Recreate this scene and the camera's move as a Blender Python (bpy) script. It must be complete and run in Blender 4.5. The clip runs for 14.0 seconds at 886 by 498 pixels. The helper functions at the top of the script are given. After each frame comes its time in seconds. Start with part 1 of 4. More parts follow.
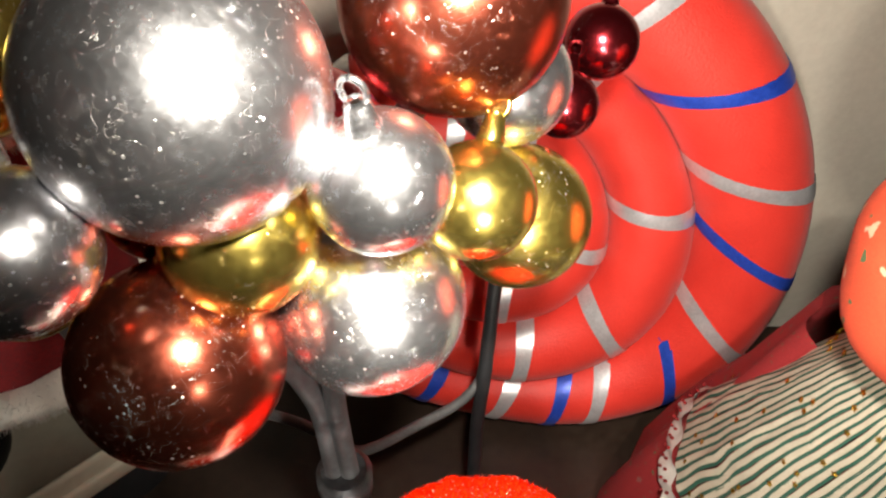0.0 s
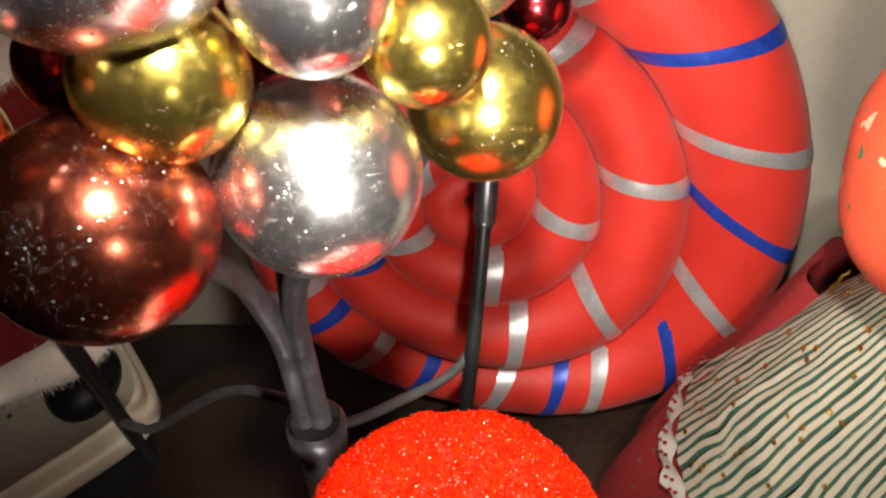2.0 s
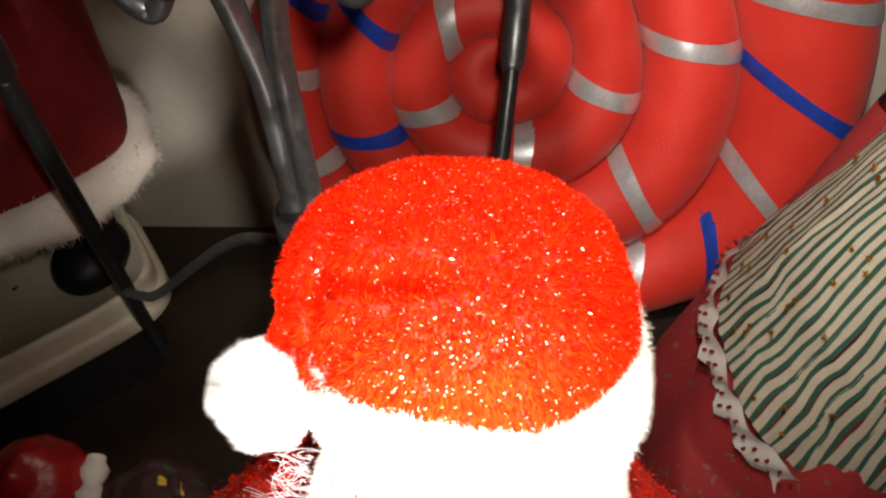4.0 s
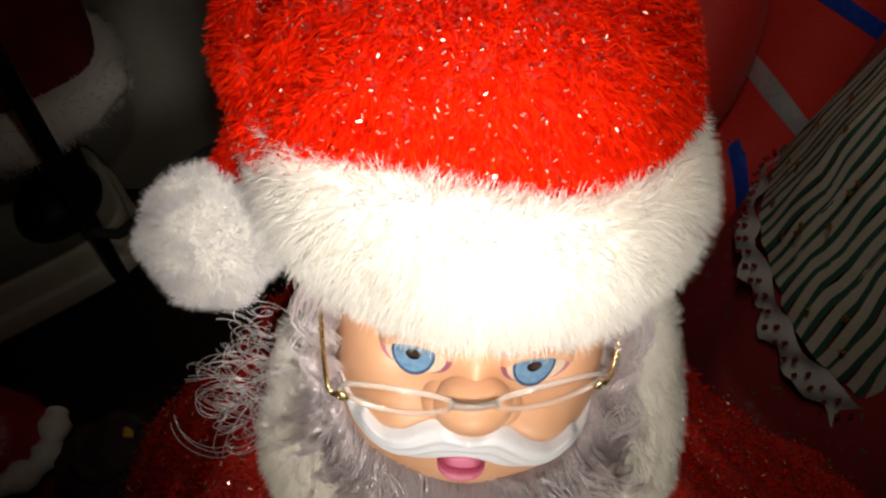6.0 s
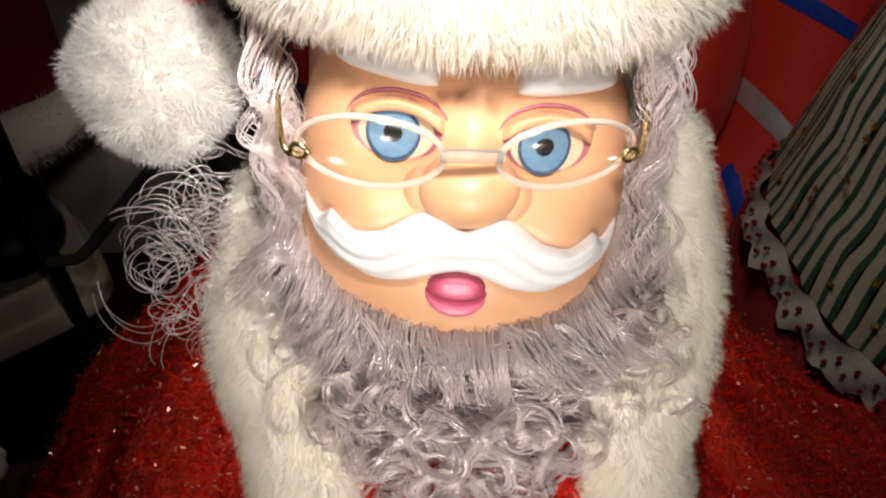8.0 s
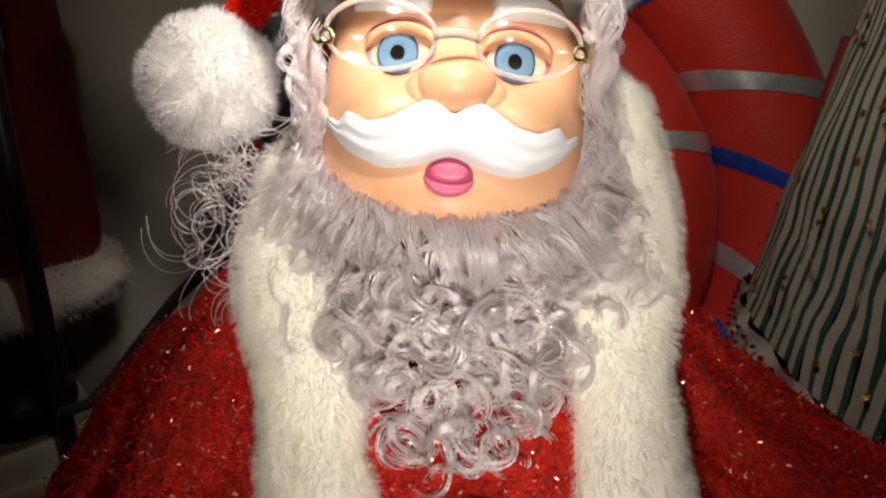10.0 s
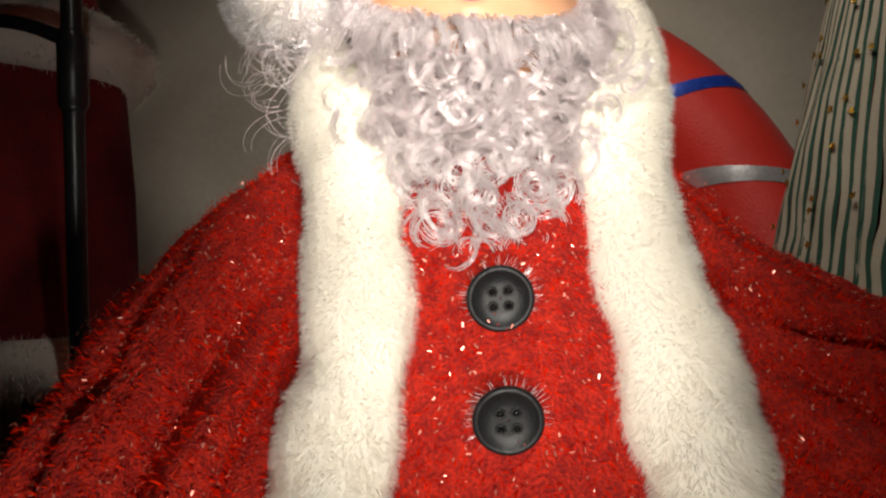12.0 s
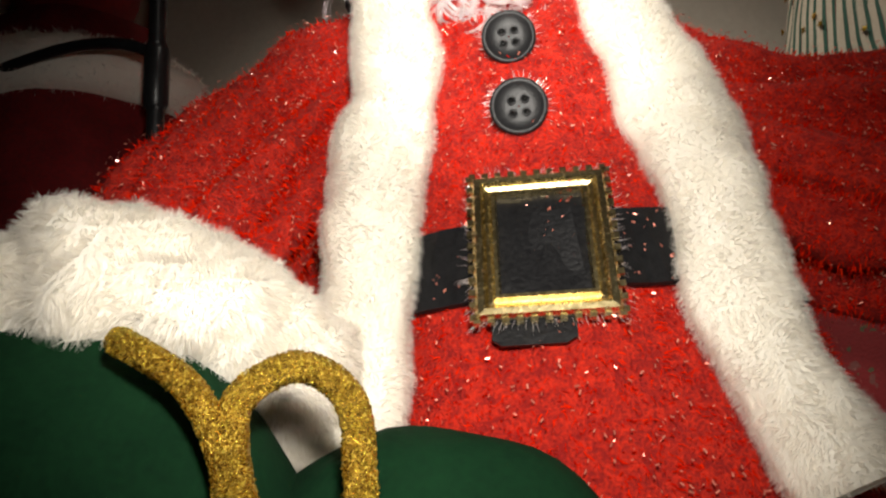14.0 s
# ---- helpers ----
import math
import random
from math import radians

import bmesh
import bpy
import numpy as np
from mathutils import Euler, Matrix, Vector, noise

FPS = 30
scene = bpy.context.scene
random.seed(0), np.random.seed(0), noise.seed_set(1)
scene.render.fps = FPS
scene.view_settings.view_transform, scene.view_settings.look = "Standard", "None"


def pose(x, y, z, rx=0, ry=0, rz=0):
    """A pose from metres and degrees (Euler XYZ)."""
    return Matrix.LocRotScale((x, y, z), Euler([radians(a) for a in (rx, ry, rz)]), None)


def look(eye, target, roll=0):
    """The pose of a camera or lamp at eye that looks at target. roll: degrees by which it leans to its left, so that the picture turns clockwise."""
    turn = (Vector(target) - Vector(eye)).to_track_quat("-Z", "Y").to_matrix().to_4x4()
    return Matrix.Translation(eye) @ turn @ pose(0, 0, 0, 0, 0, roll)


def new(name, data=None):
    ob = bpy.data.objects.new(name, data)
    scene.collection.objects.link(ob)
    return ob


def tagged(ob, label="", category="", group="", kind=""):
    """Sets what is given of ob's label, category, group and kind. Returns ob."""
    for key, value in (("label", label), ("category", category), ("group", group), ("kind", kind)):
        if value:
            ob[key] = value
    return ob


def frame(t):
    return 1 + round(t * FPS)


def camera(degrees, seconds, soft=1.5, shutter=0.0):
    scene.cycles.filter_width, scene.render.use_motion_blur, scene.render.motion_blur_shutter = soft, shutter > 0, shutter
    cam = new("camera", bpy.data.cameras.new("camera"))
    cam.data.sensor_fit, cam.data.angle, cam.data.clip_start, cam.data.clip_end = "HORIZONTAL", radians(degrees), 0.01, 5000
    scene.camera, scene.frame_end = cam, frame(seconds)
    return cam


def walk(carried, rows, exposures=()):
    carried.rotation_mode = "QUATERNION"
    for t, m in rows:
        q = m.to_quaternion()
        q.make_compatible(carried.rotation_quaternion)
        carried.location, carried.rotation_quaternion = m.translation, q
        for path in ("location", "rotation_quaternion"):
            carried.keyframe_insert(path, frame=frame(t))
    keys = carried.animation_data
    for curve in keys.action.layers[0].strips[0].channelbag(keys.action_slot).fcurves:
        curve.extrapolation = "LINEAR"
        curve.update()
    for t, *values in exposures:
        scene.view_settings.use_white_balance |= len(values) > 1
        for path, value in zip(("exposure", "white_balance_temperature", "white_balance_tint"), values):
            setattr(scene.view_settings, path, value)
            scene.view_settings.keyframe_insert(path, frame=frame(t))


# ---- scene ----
cam = camera(61.2, 14.0, soft=2.3)
METRES, EYE, TILT, LEAN, TURN = 0.55, 0.57, -46.0, 0.0, 0.0
ROWS = [
    (0.0, 0.0, 0.0, 0.0, 0.0, 0.0, -0.0),
    (0.5, -0.0009, 0.0104, -0.0106, -0.28, -0.17, 0.45),
    (1.0, 0.0022, 0.0201, -0.022, -0.32, -0.47, 0.79),
    (1.5, 0.0133, 0.0242, -0.0397, -0.53, 0.32, 1.44),
    (2.0, 0.0191, 0.031, -0.0657, 0.32, 2.37, 1.11),
    (2.5, 0.0244, 0.0391, -0.093, 0.73, 2.43, 1.23),
    (3.0, 0.0276, 0.0452, -0.1205, 1.61, 3.19, -0.15),
    (3.5, 0.0342, 0.0628, -0.1556, 2.8, 3.37, -0.75),
    (4.0, 0.034, 0.0994, -0.1896, 3.16, 0.95, -0.58),
    (6.5, 0.0329, 0.2056, -0.2948, 3.47, 3.42, 0.64),
    (7.0, 0.0273, 0.2172, -0.3255, 2.97, 6.9, 1.01),
    (7.5, 0.0263, 0.2335, -0.3517, 2.81, 9.36, 1.24),
    (8.0, 0.0277, 0.2496, -0.3734, 2.58, 12.0, 1.42),
    (10.5, 0.0262, 0.2598, -0.5394, 3.52, 38.5, 2.14),
    (11.0, 0.0267, 0.2738, -0.583, 3.6, 44.02, 1.81),
    (11.5, 0.0195, 0.3038, -0.6234, 3.8, 47.98, 1.7),
    (12.0, 0.0106, 0.3414, -0.6623, 4.65, 51.21, 1.65),
    (12.5, 0.0043, 0.3757, -0.6992, 6.93, 55.32, 1.82),
    (13.0, 0.0022, 0.401, -0.7441, 7.93, 59.24, 0.85),
    (13.5, 0.0069, 0.4398, -0.7908, 7.72, 60.88, 0.72),
    (14.0, -0.0005, 0.4712, -0.8254, 8.71, 63.9, 0.29),
]
STOPS = [(0.0, 0.35), (0.5, 0.05), (1.0, 0.12), (1.5, 0.15), (3.0, 0.2), (3.5, 0.0), (4.2, -0.5), (5.2, -2.4), (6.3, -3.35), (7.0, -3.2), (8.0, -2.62), (10.5, -2.45), (11.2, -2.3), (12.0, -1.85), (12.5, -1.62), (13.0, -1.6), (13.5, -1.42), (14.0, -1.25)]
walk(cam, [(t, pose(0, 0, EYE, TILT, LEAN, TURN) @ pose(METRES * x, METRES * y, METRES * z, 90 + pitch, roll, yaw))
           for t, x, y, z, yaw, pitch, roll in ROWS], STOPS)

# ---- light: a dim room, and the small white torch held beside the lens on its way down ----
world = bpy.data.worlds.new("night_room")
world.use_nodes = True
scene.world = world
world.node_tree.nodes["Background"].inputs[0].default_value = (1.0, 0.9, 0.75, 1)
world.node_tree.nodes["Background"].inputs[1].default_value = 0.005


def torch(eye, target, watts, cone, colour=(1.0, 0.955, 0.89), blend=1.0):
    lamp = bpy.data.lights.new("torch_lamp", "SPOT")
    lamp.energy, lamp.spot_size, lamp.spot_blend, lamp.shadow_soft_size = watts, radians(cone), blend, 0.008
    lamp.color = colour
    ob = new("torch_lamp", lamp)
    ob.matrix_world = look(eye, target)
    return ob


torch((0.018, 0.022, 0.592), (0.045, 0.21, 0.41), 9.4, 98, (1.0, 0.93, 0.82))
torch((0.034, -0.022, 0.480), (0.055, 0.30, 0.20), 4.4, 94, (1.0, 0.93, 0.82))
torch((0.026, -0.046, 0.376), (0.010, 0.05, 0.312), 12.5, 50)
torch((0.022, -0.136, 0.246), (0.013, 0.05, 0.257), 6.4, 46, (1.0, 0.94, 0.85))
torch((0.014, -0.140, 0.182), (0.014, 0.04, 0.198), 4.0, 46, (1.0, 0.94, 0.85))
torch((0.012, -0.152, 0.108), (-0.014, 0.02, 0.126), 4.0, 84, (1.0, 0.94, 0.85))


# ---- materials ----
def material(name):
    m = bpy.data.materials.new(name)
    m.use_nodes = True
    nt = m.node_tree
    return m, nt, nt.nodes["Principled BSDF"]


def node(nt, kind, links=(), operation="", data_type=""):
    n = nt.nodes.new(kind)
    if operation:
        n.operation = operation
    if data_type:
        n.data_type = data_type
    for slot, value in links:
        if isinstance(value, bpy.types.NodeSocket):
            nt.links.new(value, n.inputs[slot])
        else:
            n.inputs[slot].default_value = value
    return n


def ramp(nt, fac, stops):
    n = node(nt, "ShaderNodeValToRGB", [(0, fac)])
    e = n.color_ramp.elements
    while len(e) < len(stops):
        e.new(0.5)
    for el, (p, c) in zip(e, stops):
        el.position, el.color = p, (*c, 1)
    return n.outputs[0]


def surface(name, dark, light, scale, rough=0.6, metal=0.0, bump=0.3, fine=6.0, depth=0.0004, sheen=0.0, lo=0.3, hi=0.7, rough_var=0.15, coat=0.0, spec=0.5):
    """Two scales of mottling between two colours, with relief."""
    m, nt, b = material(name)
    co = node(nt, "ShaderNodeTexCoord").outputs["Object"]
    big = node(nt, "ShaderNodeTexNoise", [("Vector", co), ("Scale", scale), ("Detail", 4.0)]).outputs[0]
    small = node(nt, "ShaderNodeTexNoise", [("Vector", co), ("Scale", scale * fine), ("Detail", 5.0)]).outputs[0]
    mix = node(nt, "ShaderNodeMath", [(0, big), (1, small)], operation="ADD")
    half = node(nt, "ShaderNodeMath", [(0, mix.outputs[0]), (1, 0.5)], operation="MULTIPLY").outputs[0]
    nt.links.new(ramp(nt, half, [(lo, dark), (hi, light)]), b.inputs["Base Color"])
    r = node(nt, "ShaderNodeMapRange", [("Value", small), ("To Min", max(0.02, rough - rough_var)), ("To Max", min(1, rough + rough_var))]).outputs[0]
    nt.links.new(r, b.inputs["Roughness"])
    b.inputs["Metallic"].default_value = metal
    b.inputs["Sheen Weight"].default_value = sheen
    b.inputs["Coat Weight"].default_value = coat
    b.inputs["Specular IOR Level"].default_value = spec
    if bump:
        bp = node(nt, "ShaderNodeBump", [("Height", small), ("Strength", bump), ("Distance", depth)])
        nt.links.new(bp.outputs[0], b.inputs["Normal"])
    return m


def bauble_paint(name, colour, rough, metal=0.985):
    """Worn mirror lacquer: scuffs, dust and fine scratches on a metal skin."""
    m, nt, b = material(name)
    co = node(nt, "ShaderNodeTexCoord").outputs["Object"]
    dust = node(nt, "ShaderNodeTexNoise", [("Vector", co), ("Scale", 420.0), ("Detail", 6.0), ("Roughness", 0.7)]).outputs[0]
    patch = node(nt, "ShaderNodeTexNoise", [("Vector", co), ("Scale", 60.0), ("Detail", 3.0)]).outputs[0]
    speck = node(nt, "ShaderNodeTexVoronoi", [("Vector", co), ("Scale", 380.0)]).outputs["Distance"]
    spots = node(nt, "ShaderNodeMapRange", [("Value", speck), ("From Min", 0.08), ("From Max", 0.14), ("To Min", 1.0), ("To Max", 0.0)]).outputs[0]
    gate = node(nt, "ShaderNodeMapRange", [("Value", patch), ("From Min", 0.42), ("From Max", 0.58)]).outputs[0]
    worn = node(nt, "ShaderNodeMath", [(0, spots), (1, gate)], operation="MULTIPLY").outputs[0]
    wave = node(nt, "ShaderNodeTexNoise", [("Vector", co), ("Scale", 130.0), ("Detail", 2.0), ("Distortion", 2.5)]).outputs[0]
    line = node(nt, "ShaderNodeMath", [(0, wave), (1, 0.5)], operation="SUBTRACT").outputs[0]
    hair = node(nt, "ShaderNodeMath", [(0, node(nt, "ShaderNodeMath", [(0, line)], operation="ABSOLUTE").outputs[0]), (1, 0.0013)], operation="LESS_THAN").outputs[0]
    hairs = node(nt, "ShaderNodeMath", [(0, hair), (1, gate)], operation="MULTIPLY").outputs[0]
    wear = node(nt, "ShaderNodeMath", [(0, worn), (1, hairs)], operation="MAXIMUM").outputs[0]
    tint = node(nt, "ShaderNodeMix", data_type="RGBA")
    tint.inputs[6].default_value = (*colour, 1)
    tint.inputs[7].default_value = (0.75, 0.72, 0.68, 1)
    nt.links.new(wear, tint.inputs[0])
    nt.links.new(tint.outputs[2], b.inputs["Base Color"])
    b.inputs["Metallic"].default_value = metal
    base = node(nt, "ShaderNodeMapRange", [("Value", dust), ("From Min", 0.35), ("From Max", 0.75), ("To Min", rough), ("To Max", rough + 0.1)]).outputs[0]
    both = node(nt, "ShaderNodeMath", [(0, base), (1, node(nt, "ShaderNodeMath", [(0, wear), (1, 0.35)], operation="MULTIPLY").outputs[0])], operation="ADD").outputs[0]
    nt.links.new(both, b.inputs["Roughness"])
    bp = node(nt, "ShaderNodeBump", [("Height", wear), ("Strength", 0.4), ("Distance", 0.0003)])
    bp2 = node(nt, "ShaderNodeBump", [("Height", dust), ("Strength", 0.05), ("Distance", 0.0003), ("Normal", bp.outputs[0])])
    nt.links.new(bp2.outputs[0], b.inputs["Normal"])
    return m


def strand_paint(name, root, tip, rough, translucent=0.35, spec=0.3):
    m, nt, b = material(name)
    rnd = node(nt, "ShaderNodeNewGeometry").outputs["Random Per Island"]
    nt.links.new(ramp(nt, rnd, [(0.0, root), (1.0, tip)]), b.inputs["Base Color"])
    b.inputs["Roughness"].default_value = rough
    b.inputs["Specular IOR Level"].default_value = spec
    out = nt.nodes["Material Output"]
    tr = node(nt, "ShaderNodeBsdfTranslucent", [("Color", (*tip, 1))])
    mx = node(nt, "ShaderNodeMixShader", [(0, translucent), (1, b.outputs[0]), (2, tr.outputs[0])])
    nt.links.new(mx.outputs[0], out.inputs["Surface"])
    return m


SILVER = bauble_paint("silver_lacquer", (0.84, 0.84, 0.86), 0.21, 0.985)
GOLD = bauble_paint("gold_lacquer", (0.76, 0.58, 0.13), 0.19)
COPPER = bauble_paint("copper_red_lacquer", (0.42, 0.098, 0.056), 0.20)
CRIMSON = bauble_paint("crimson_lacquer", (0.40, 0.03, 0.04), 0.15)
PIPE = surface("brushed_grey_metal", (0.07, 0.07, 0.074), (0.19, 0.19, 0.195), 60, rough=0.38, metal=0.8, bump=0.2)
BLACK = surface("black_plastic", (0.010, 0.010, 0.011), (0.025, 0.025, 0.027), 80, rough=0.35, bump=0.15)
TUBE = surface("red_fleece_tube", (0.58, 0.024, 0.015), (0.72, 0.042, 0.026), 45, rough=0.52, bump=0.5, fine=14, depth=0.0009, spec=0.45, sheen=0.08, lo=0.3, hi=0.75)
RIBBON_SILVER = surface("silver_ribbon", (0.50, 0.49, 0.50), (0.76, 0.75, 0.76), 90, rough=0.36, metal=0.6, bump=0.25)
RIBBON_BLUE = surface("blue_satin_ribbon", (0.012, 0.035, 0.30), (0.03, 0.09, 0.55), 70, rough=0.35, metal=0.25, bump=0.25)
WALL = surface("cream_wall_paint", (0.56, 0.50, 0.41), (0.66, 0.60, 0.50), 9, rough=0.8, bump=0.25, fine=20, depth=0.001)
TABLE = surface("dark_stained_wood", (0.014, 0.008, 0.005), (0.036, 0.020, 0.012), 14, rough=0.45, bump=0.2, fine=9)
CREAM = surface("cream_plastic", (0.62, 0.56, 0.42), (0.74, 0.68, 0.53), 25, rough=0.5, bump=0.1)
VELVET_RED = surface("red_tinsel_velvet", (0.36, 0.004, 0.001), (0.78, 0.024, 0.003), 300, rough=0.85, bump=1.0, fine=4, depth=0.002, lo=0.4, hi=0.62)
PILE_RED = strand_paint("red_pile", (0.56, 0.004, 0.001), (0.97, 0.030, 0.003), 0.7, 0.2, 0.0)
FUR_BASE = surface("white_plush_backing", (0.86, 0.81, 0.71), (0.93, 0.89, 0.80), 90, rough=0.9, bump=0.15, fine=6, depth=0.001)
FUR = strand_paint("white_plush", (0.93, 0.89, 0.82), (0.99, 0.96, 0.90), 0.7, 0.5, 0.05)
WOOL = strand_paint("white_wool", (0.90, 0.86, 0.85), (0.97, 0.94, 0.93), 0.7, 0.18, 0.1)
NYLON = strand_paint("white_nylon_curls", (0.92, 0.79, 0.80), (1.0, 0.94, 0.94), 0.30, 0.22, 1.0)
NYLON.node_tree.nodes["Principled BSDF"].inputs["Metallic"].default_value = 0.45
BEARD_BASE = surface("matted_white_fibre", (0.62, 0.50, 0.50), (0.78, 0.66, 0.65), 90, rough=0.6, bump=0.8, fine=8, depth=0.0015)
GLITTER, _nt, _b = material("red_glitter_flake")
_b.inputs["Base Color"].default_value, _b.inputs["Metallic"].default_value, _b.inputs["Roughness"].default_value = (1.0, 0.34, 0.24, 1), 0.6, 0.30
_b.inputs["Coat Weight"].default_value, _b.inputs["Coat Roughness"].default_value, _b.inputs["Coat IOR"].default_value = 1.0, 0.20, 2.0
GOLD_METAL = surface("polished_gold_plate", (0.80, 0.62, 0.27), (0.95, 0.80, 0.45), 160, rough=0.26, metal=1.0, bump=0.15, rough_var=0.08)
GOLD_TINSEL = surface("gold_tinsel", (0.42, 0.25, 0.02), (0.85, 0.58, 0.09), 700, rough=0.24, metal=0.95, bump=0.8, fine=3, depth=0.001)
VINYL_BLACK = surface("black_vinyl", (0.005, 0.005, 0.006), (0.012, 0.012, 0.013), 220, rough=0.45, spec=0.25, bump=0.5, fine=4, depth=0.0004)
BUTTON_BLACK = surface("black_moulded_button", (0.006, 0.006, 0.007), (0.014, 0.014, 0.015), 300, rough=0.42, spec=0.3, bump=0.2)
GREEN = surface("dark_green_velvet", (0.002, 0.016, 0.006), (0.006, 0.034, 0.012), 60, rough=0.95, bump=0.3, fine=12, spec=0.1)
WHITE_PAINT = surface("white_moulded_paint", (0.80, 0.78, 0.80), (0.88, 0.87, 0.88), 120, rough=0.45, bump=0.1)
PINK = surface("pink_lip_paint", (0.62, 0.10, 0.20), (0.72, 0.16, 0.28), 200, rough=0.4, bump=0.05)
MOUTH = surface("dark_pink_mouth", (0.30, 0.03, 0.07), (0.40, 0.06, 0.11), 200, rough=0.5, bump=0.05)
EYE_WHITE = surface("eye_white", (0.62, 0.46, 0.32), (0.70, 0.55, 0.40), 100, rough=0.2, bump=0.0)
EYE_BLUE = surface("eye_blue", (0.08, 0.17, 0.29), (0.20, 0.33, 0.46), 900, rough=0.12, bump=0.0)
EYE_RING = surface("eye_dark_rim", (0.03, 0.06, 0.12), (0.06, 0.10, 0.18), 600, rough=0.12, bump=0.0)
EYE_BLACK = surface("eye_black", (0.004, 0.004, 0.004), (0.010, 0.010, 0.010), 100, rough=0.1, bump=0.0)
LID_PAINT = surface("plum_eyelid_paint", (0.32, 0.09, 0.13), (0.42, 0.14, 0.18), 200, rough=0.5, bump=0.0)


def skin_paint():
    m, nt, b = material("peach_vinyl_skin")
    co = node(nt, "ShaderNodeTexCoord").outputs["Object"]
    soft = node(nt, "ShaderNodeTexNoise", [("Vector", co), ("Scale", 90.0), ("Detail", 3.0)]).outputs[0]
    base = ramp(nt, soft, [(0.35, (0.68, 0.35, 0.19)), (0.65, (0.74, 0.40, 0.225))])
    col = base
    for x, z in ((-0.0045, 0.2715), (0.0332, 0.2650)):
        d = node(nt, "ShaderNodeVectorMath", [(0, co), (1, (x, 0.044, z))], operation="DISTANCE").outputs["Value"]
        f = node(nt, "ShaderNodeMapRange", [("Value", d), ("From Min", 0.002), ("From Max", 0.0125), ("To Min", 0.7), ("To Max", 0.0)]).outputs[0]
        mx = nt.nodes.new("ShaderNodeMix")
        mx.data_type = "RGBA"
        nt.links.new(f, mx.inputs[0])
        nt.links.new(col, mx.inputs[6])
        mx.inputs[7].default_value = (0.62, 0.13, 0.07, 1)
        col = mx.outputs[2]
    nt.links.new(col, b.inputs["Base Color"])
    b.inputs["Roughness"].default_value = 0.42
    b.inputs["Subsurface Weight"].default_value = 0.0
    bp = node(nt, "ShaderNodeBump", [("Height", soft), ("Strength", 0.05), ("Distance", 0.0005)])
    nt.links.new(bp.outputs[0], b.inputs["Normal"])
    return m


SKIN = skin_paint()
DARK_VELVET = surface("dark_red_plush", (0.10, 0.002, 0.003), (0.26, 0.008, 0.010), 50, rough=0.9, bump=0.5, fine=9, depth=0.001)
CLOTH_CREAM = surface("cream_cotton", (0.36, 0.31, 0.23), (0.46, 0.40, 0.31), 120, rough=0.85, bump=0.5, fine=8, depth=0.0005)
CLOTH_GREEN = surface("green_cotton_stripe", (0.012, 0.050, 0.032), (0.022, 0.080, 0.052), 150, rough=0.85, bump=0.5, fine=8, depth=0.0005)
LACE = surface("white_eyelet_cotton", (0.42, 0.38, 0.34), (0.52, 0.48, 0.44), 140, rough=0.9, bump=0.6, fine=6, depth=0.0006)


def print_cloth(name, ground, leaf, bloom, scale):
    """Cotton with a scattered print of leaves and blooms."""
    m, nt, b = material(name)
    co = node(nt, "ShaderNodeTexCoord").outputs["Object"]
    warp = node(nt, "ShaderNodeTexNoise", [("Vector", co), ("Scale", scale * 1.5), ("Detail", 2.0)]).outputs[1]
    off = node(nt, "ShaderNodeVectorMath", [(0, warp), (1, (0.012, 0.012, 0.012))], operation="MULTIPLY").outputs[0]
    q = node(nt, "ShaderNodeVectorMath", [(0, co), (1, off)], operation="ADD").outputs[0]
    vo = node(nt, "ShaderNodeTexVoronoi", [("Vector", q), ("Scale", scale)])
    leaves = node(nt, "ShaderNodeMapRange", [("Value", vo.outputs["Distance"]), ("From Min", 0.16), ("From Max", 0.20), ("To Min", 1.0), ("To Max", 0.0)]).outputs[0]
    vb = node(nt, "ShaderNodeTexVoronoi", [("Vector", q), ("Scale", scale * 0.55)])
    blooms = node(nt, "ShaderNodeMapRange", [("Value", vb.outputs["Distance"]), ("From Min", 0.13), ("From Max", 0.17), ("To Min", 1.0), ("To Max", 0.0)]).outputs[0]
    weave = node(nt, "ShaderNodeTexNoise", [("Vector", co), ("Scale", 900.0), ("Detail", 3.0)]).outputs[0]
    col = ramp(nt, weave, [(0.3, tuple(c * 0.8 for c in ground)), (0.7, ground)])
    for fac, c in ((leaves, leaf), (blooms, bloom)):
        mx = node(nt, "ShaderNodeMix", data_type="RGBA")
        nt.links.new(fac, mx.inputs[0])
        nt.links.new(col, mx.inputs[6])
        mx.inputs[7].default_value = (*c, 1)
        col = mx.outputs[2]
    nt.links.new(col, b.inputs["Base Color"])
    b.inputs["Roughness"].default_value = 0.8
    bp = node(nt, "ShaderNodeBump", [("Height", weave), ("Strength", 0.4), ("Distance", 0.0005)])
    nt.links.new(bp.outputs[0], b.inputs["Normal"])
    return m


PRINT_ORANGE = print_cloth("orange_red_flower_print", (0.60, 0.065, 0.02), (0.06, 0.10, 0.04), (0.62, 0.34, 0.22), 95)
PRINT_RED = print_cloth("dark_red_leaf_print", (0.26, 0.012, 0.014), (0.09, 0.09, 0.04), (0.20, 0.06, 0.05), 130)
PRINT_DARK = print_cloth("dark_print_with_yellow_flowers", (0.05, 0.02, 0.02), (0.03, 0.07, 0.03), (0.75, 0.48, 0.05), 75)
LENS, _nt, _b = material("clear_lens")
_gl = node(_nt, "ShaderNodeBsdfGlossy", [("Roughness", 0.2)])
_tr = node(_nt, "ShaderNodeBsdfTransparent", [("Color", (0.98, 0.96, 0.94, 1))])
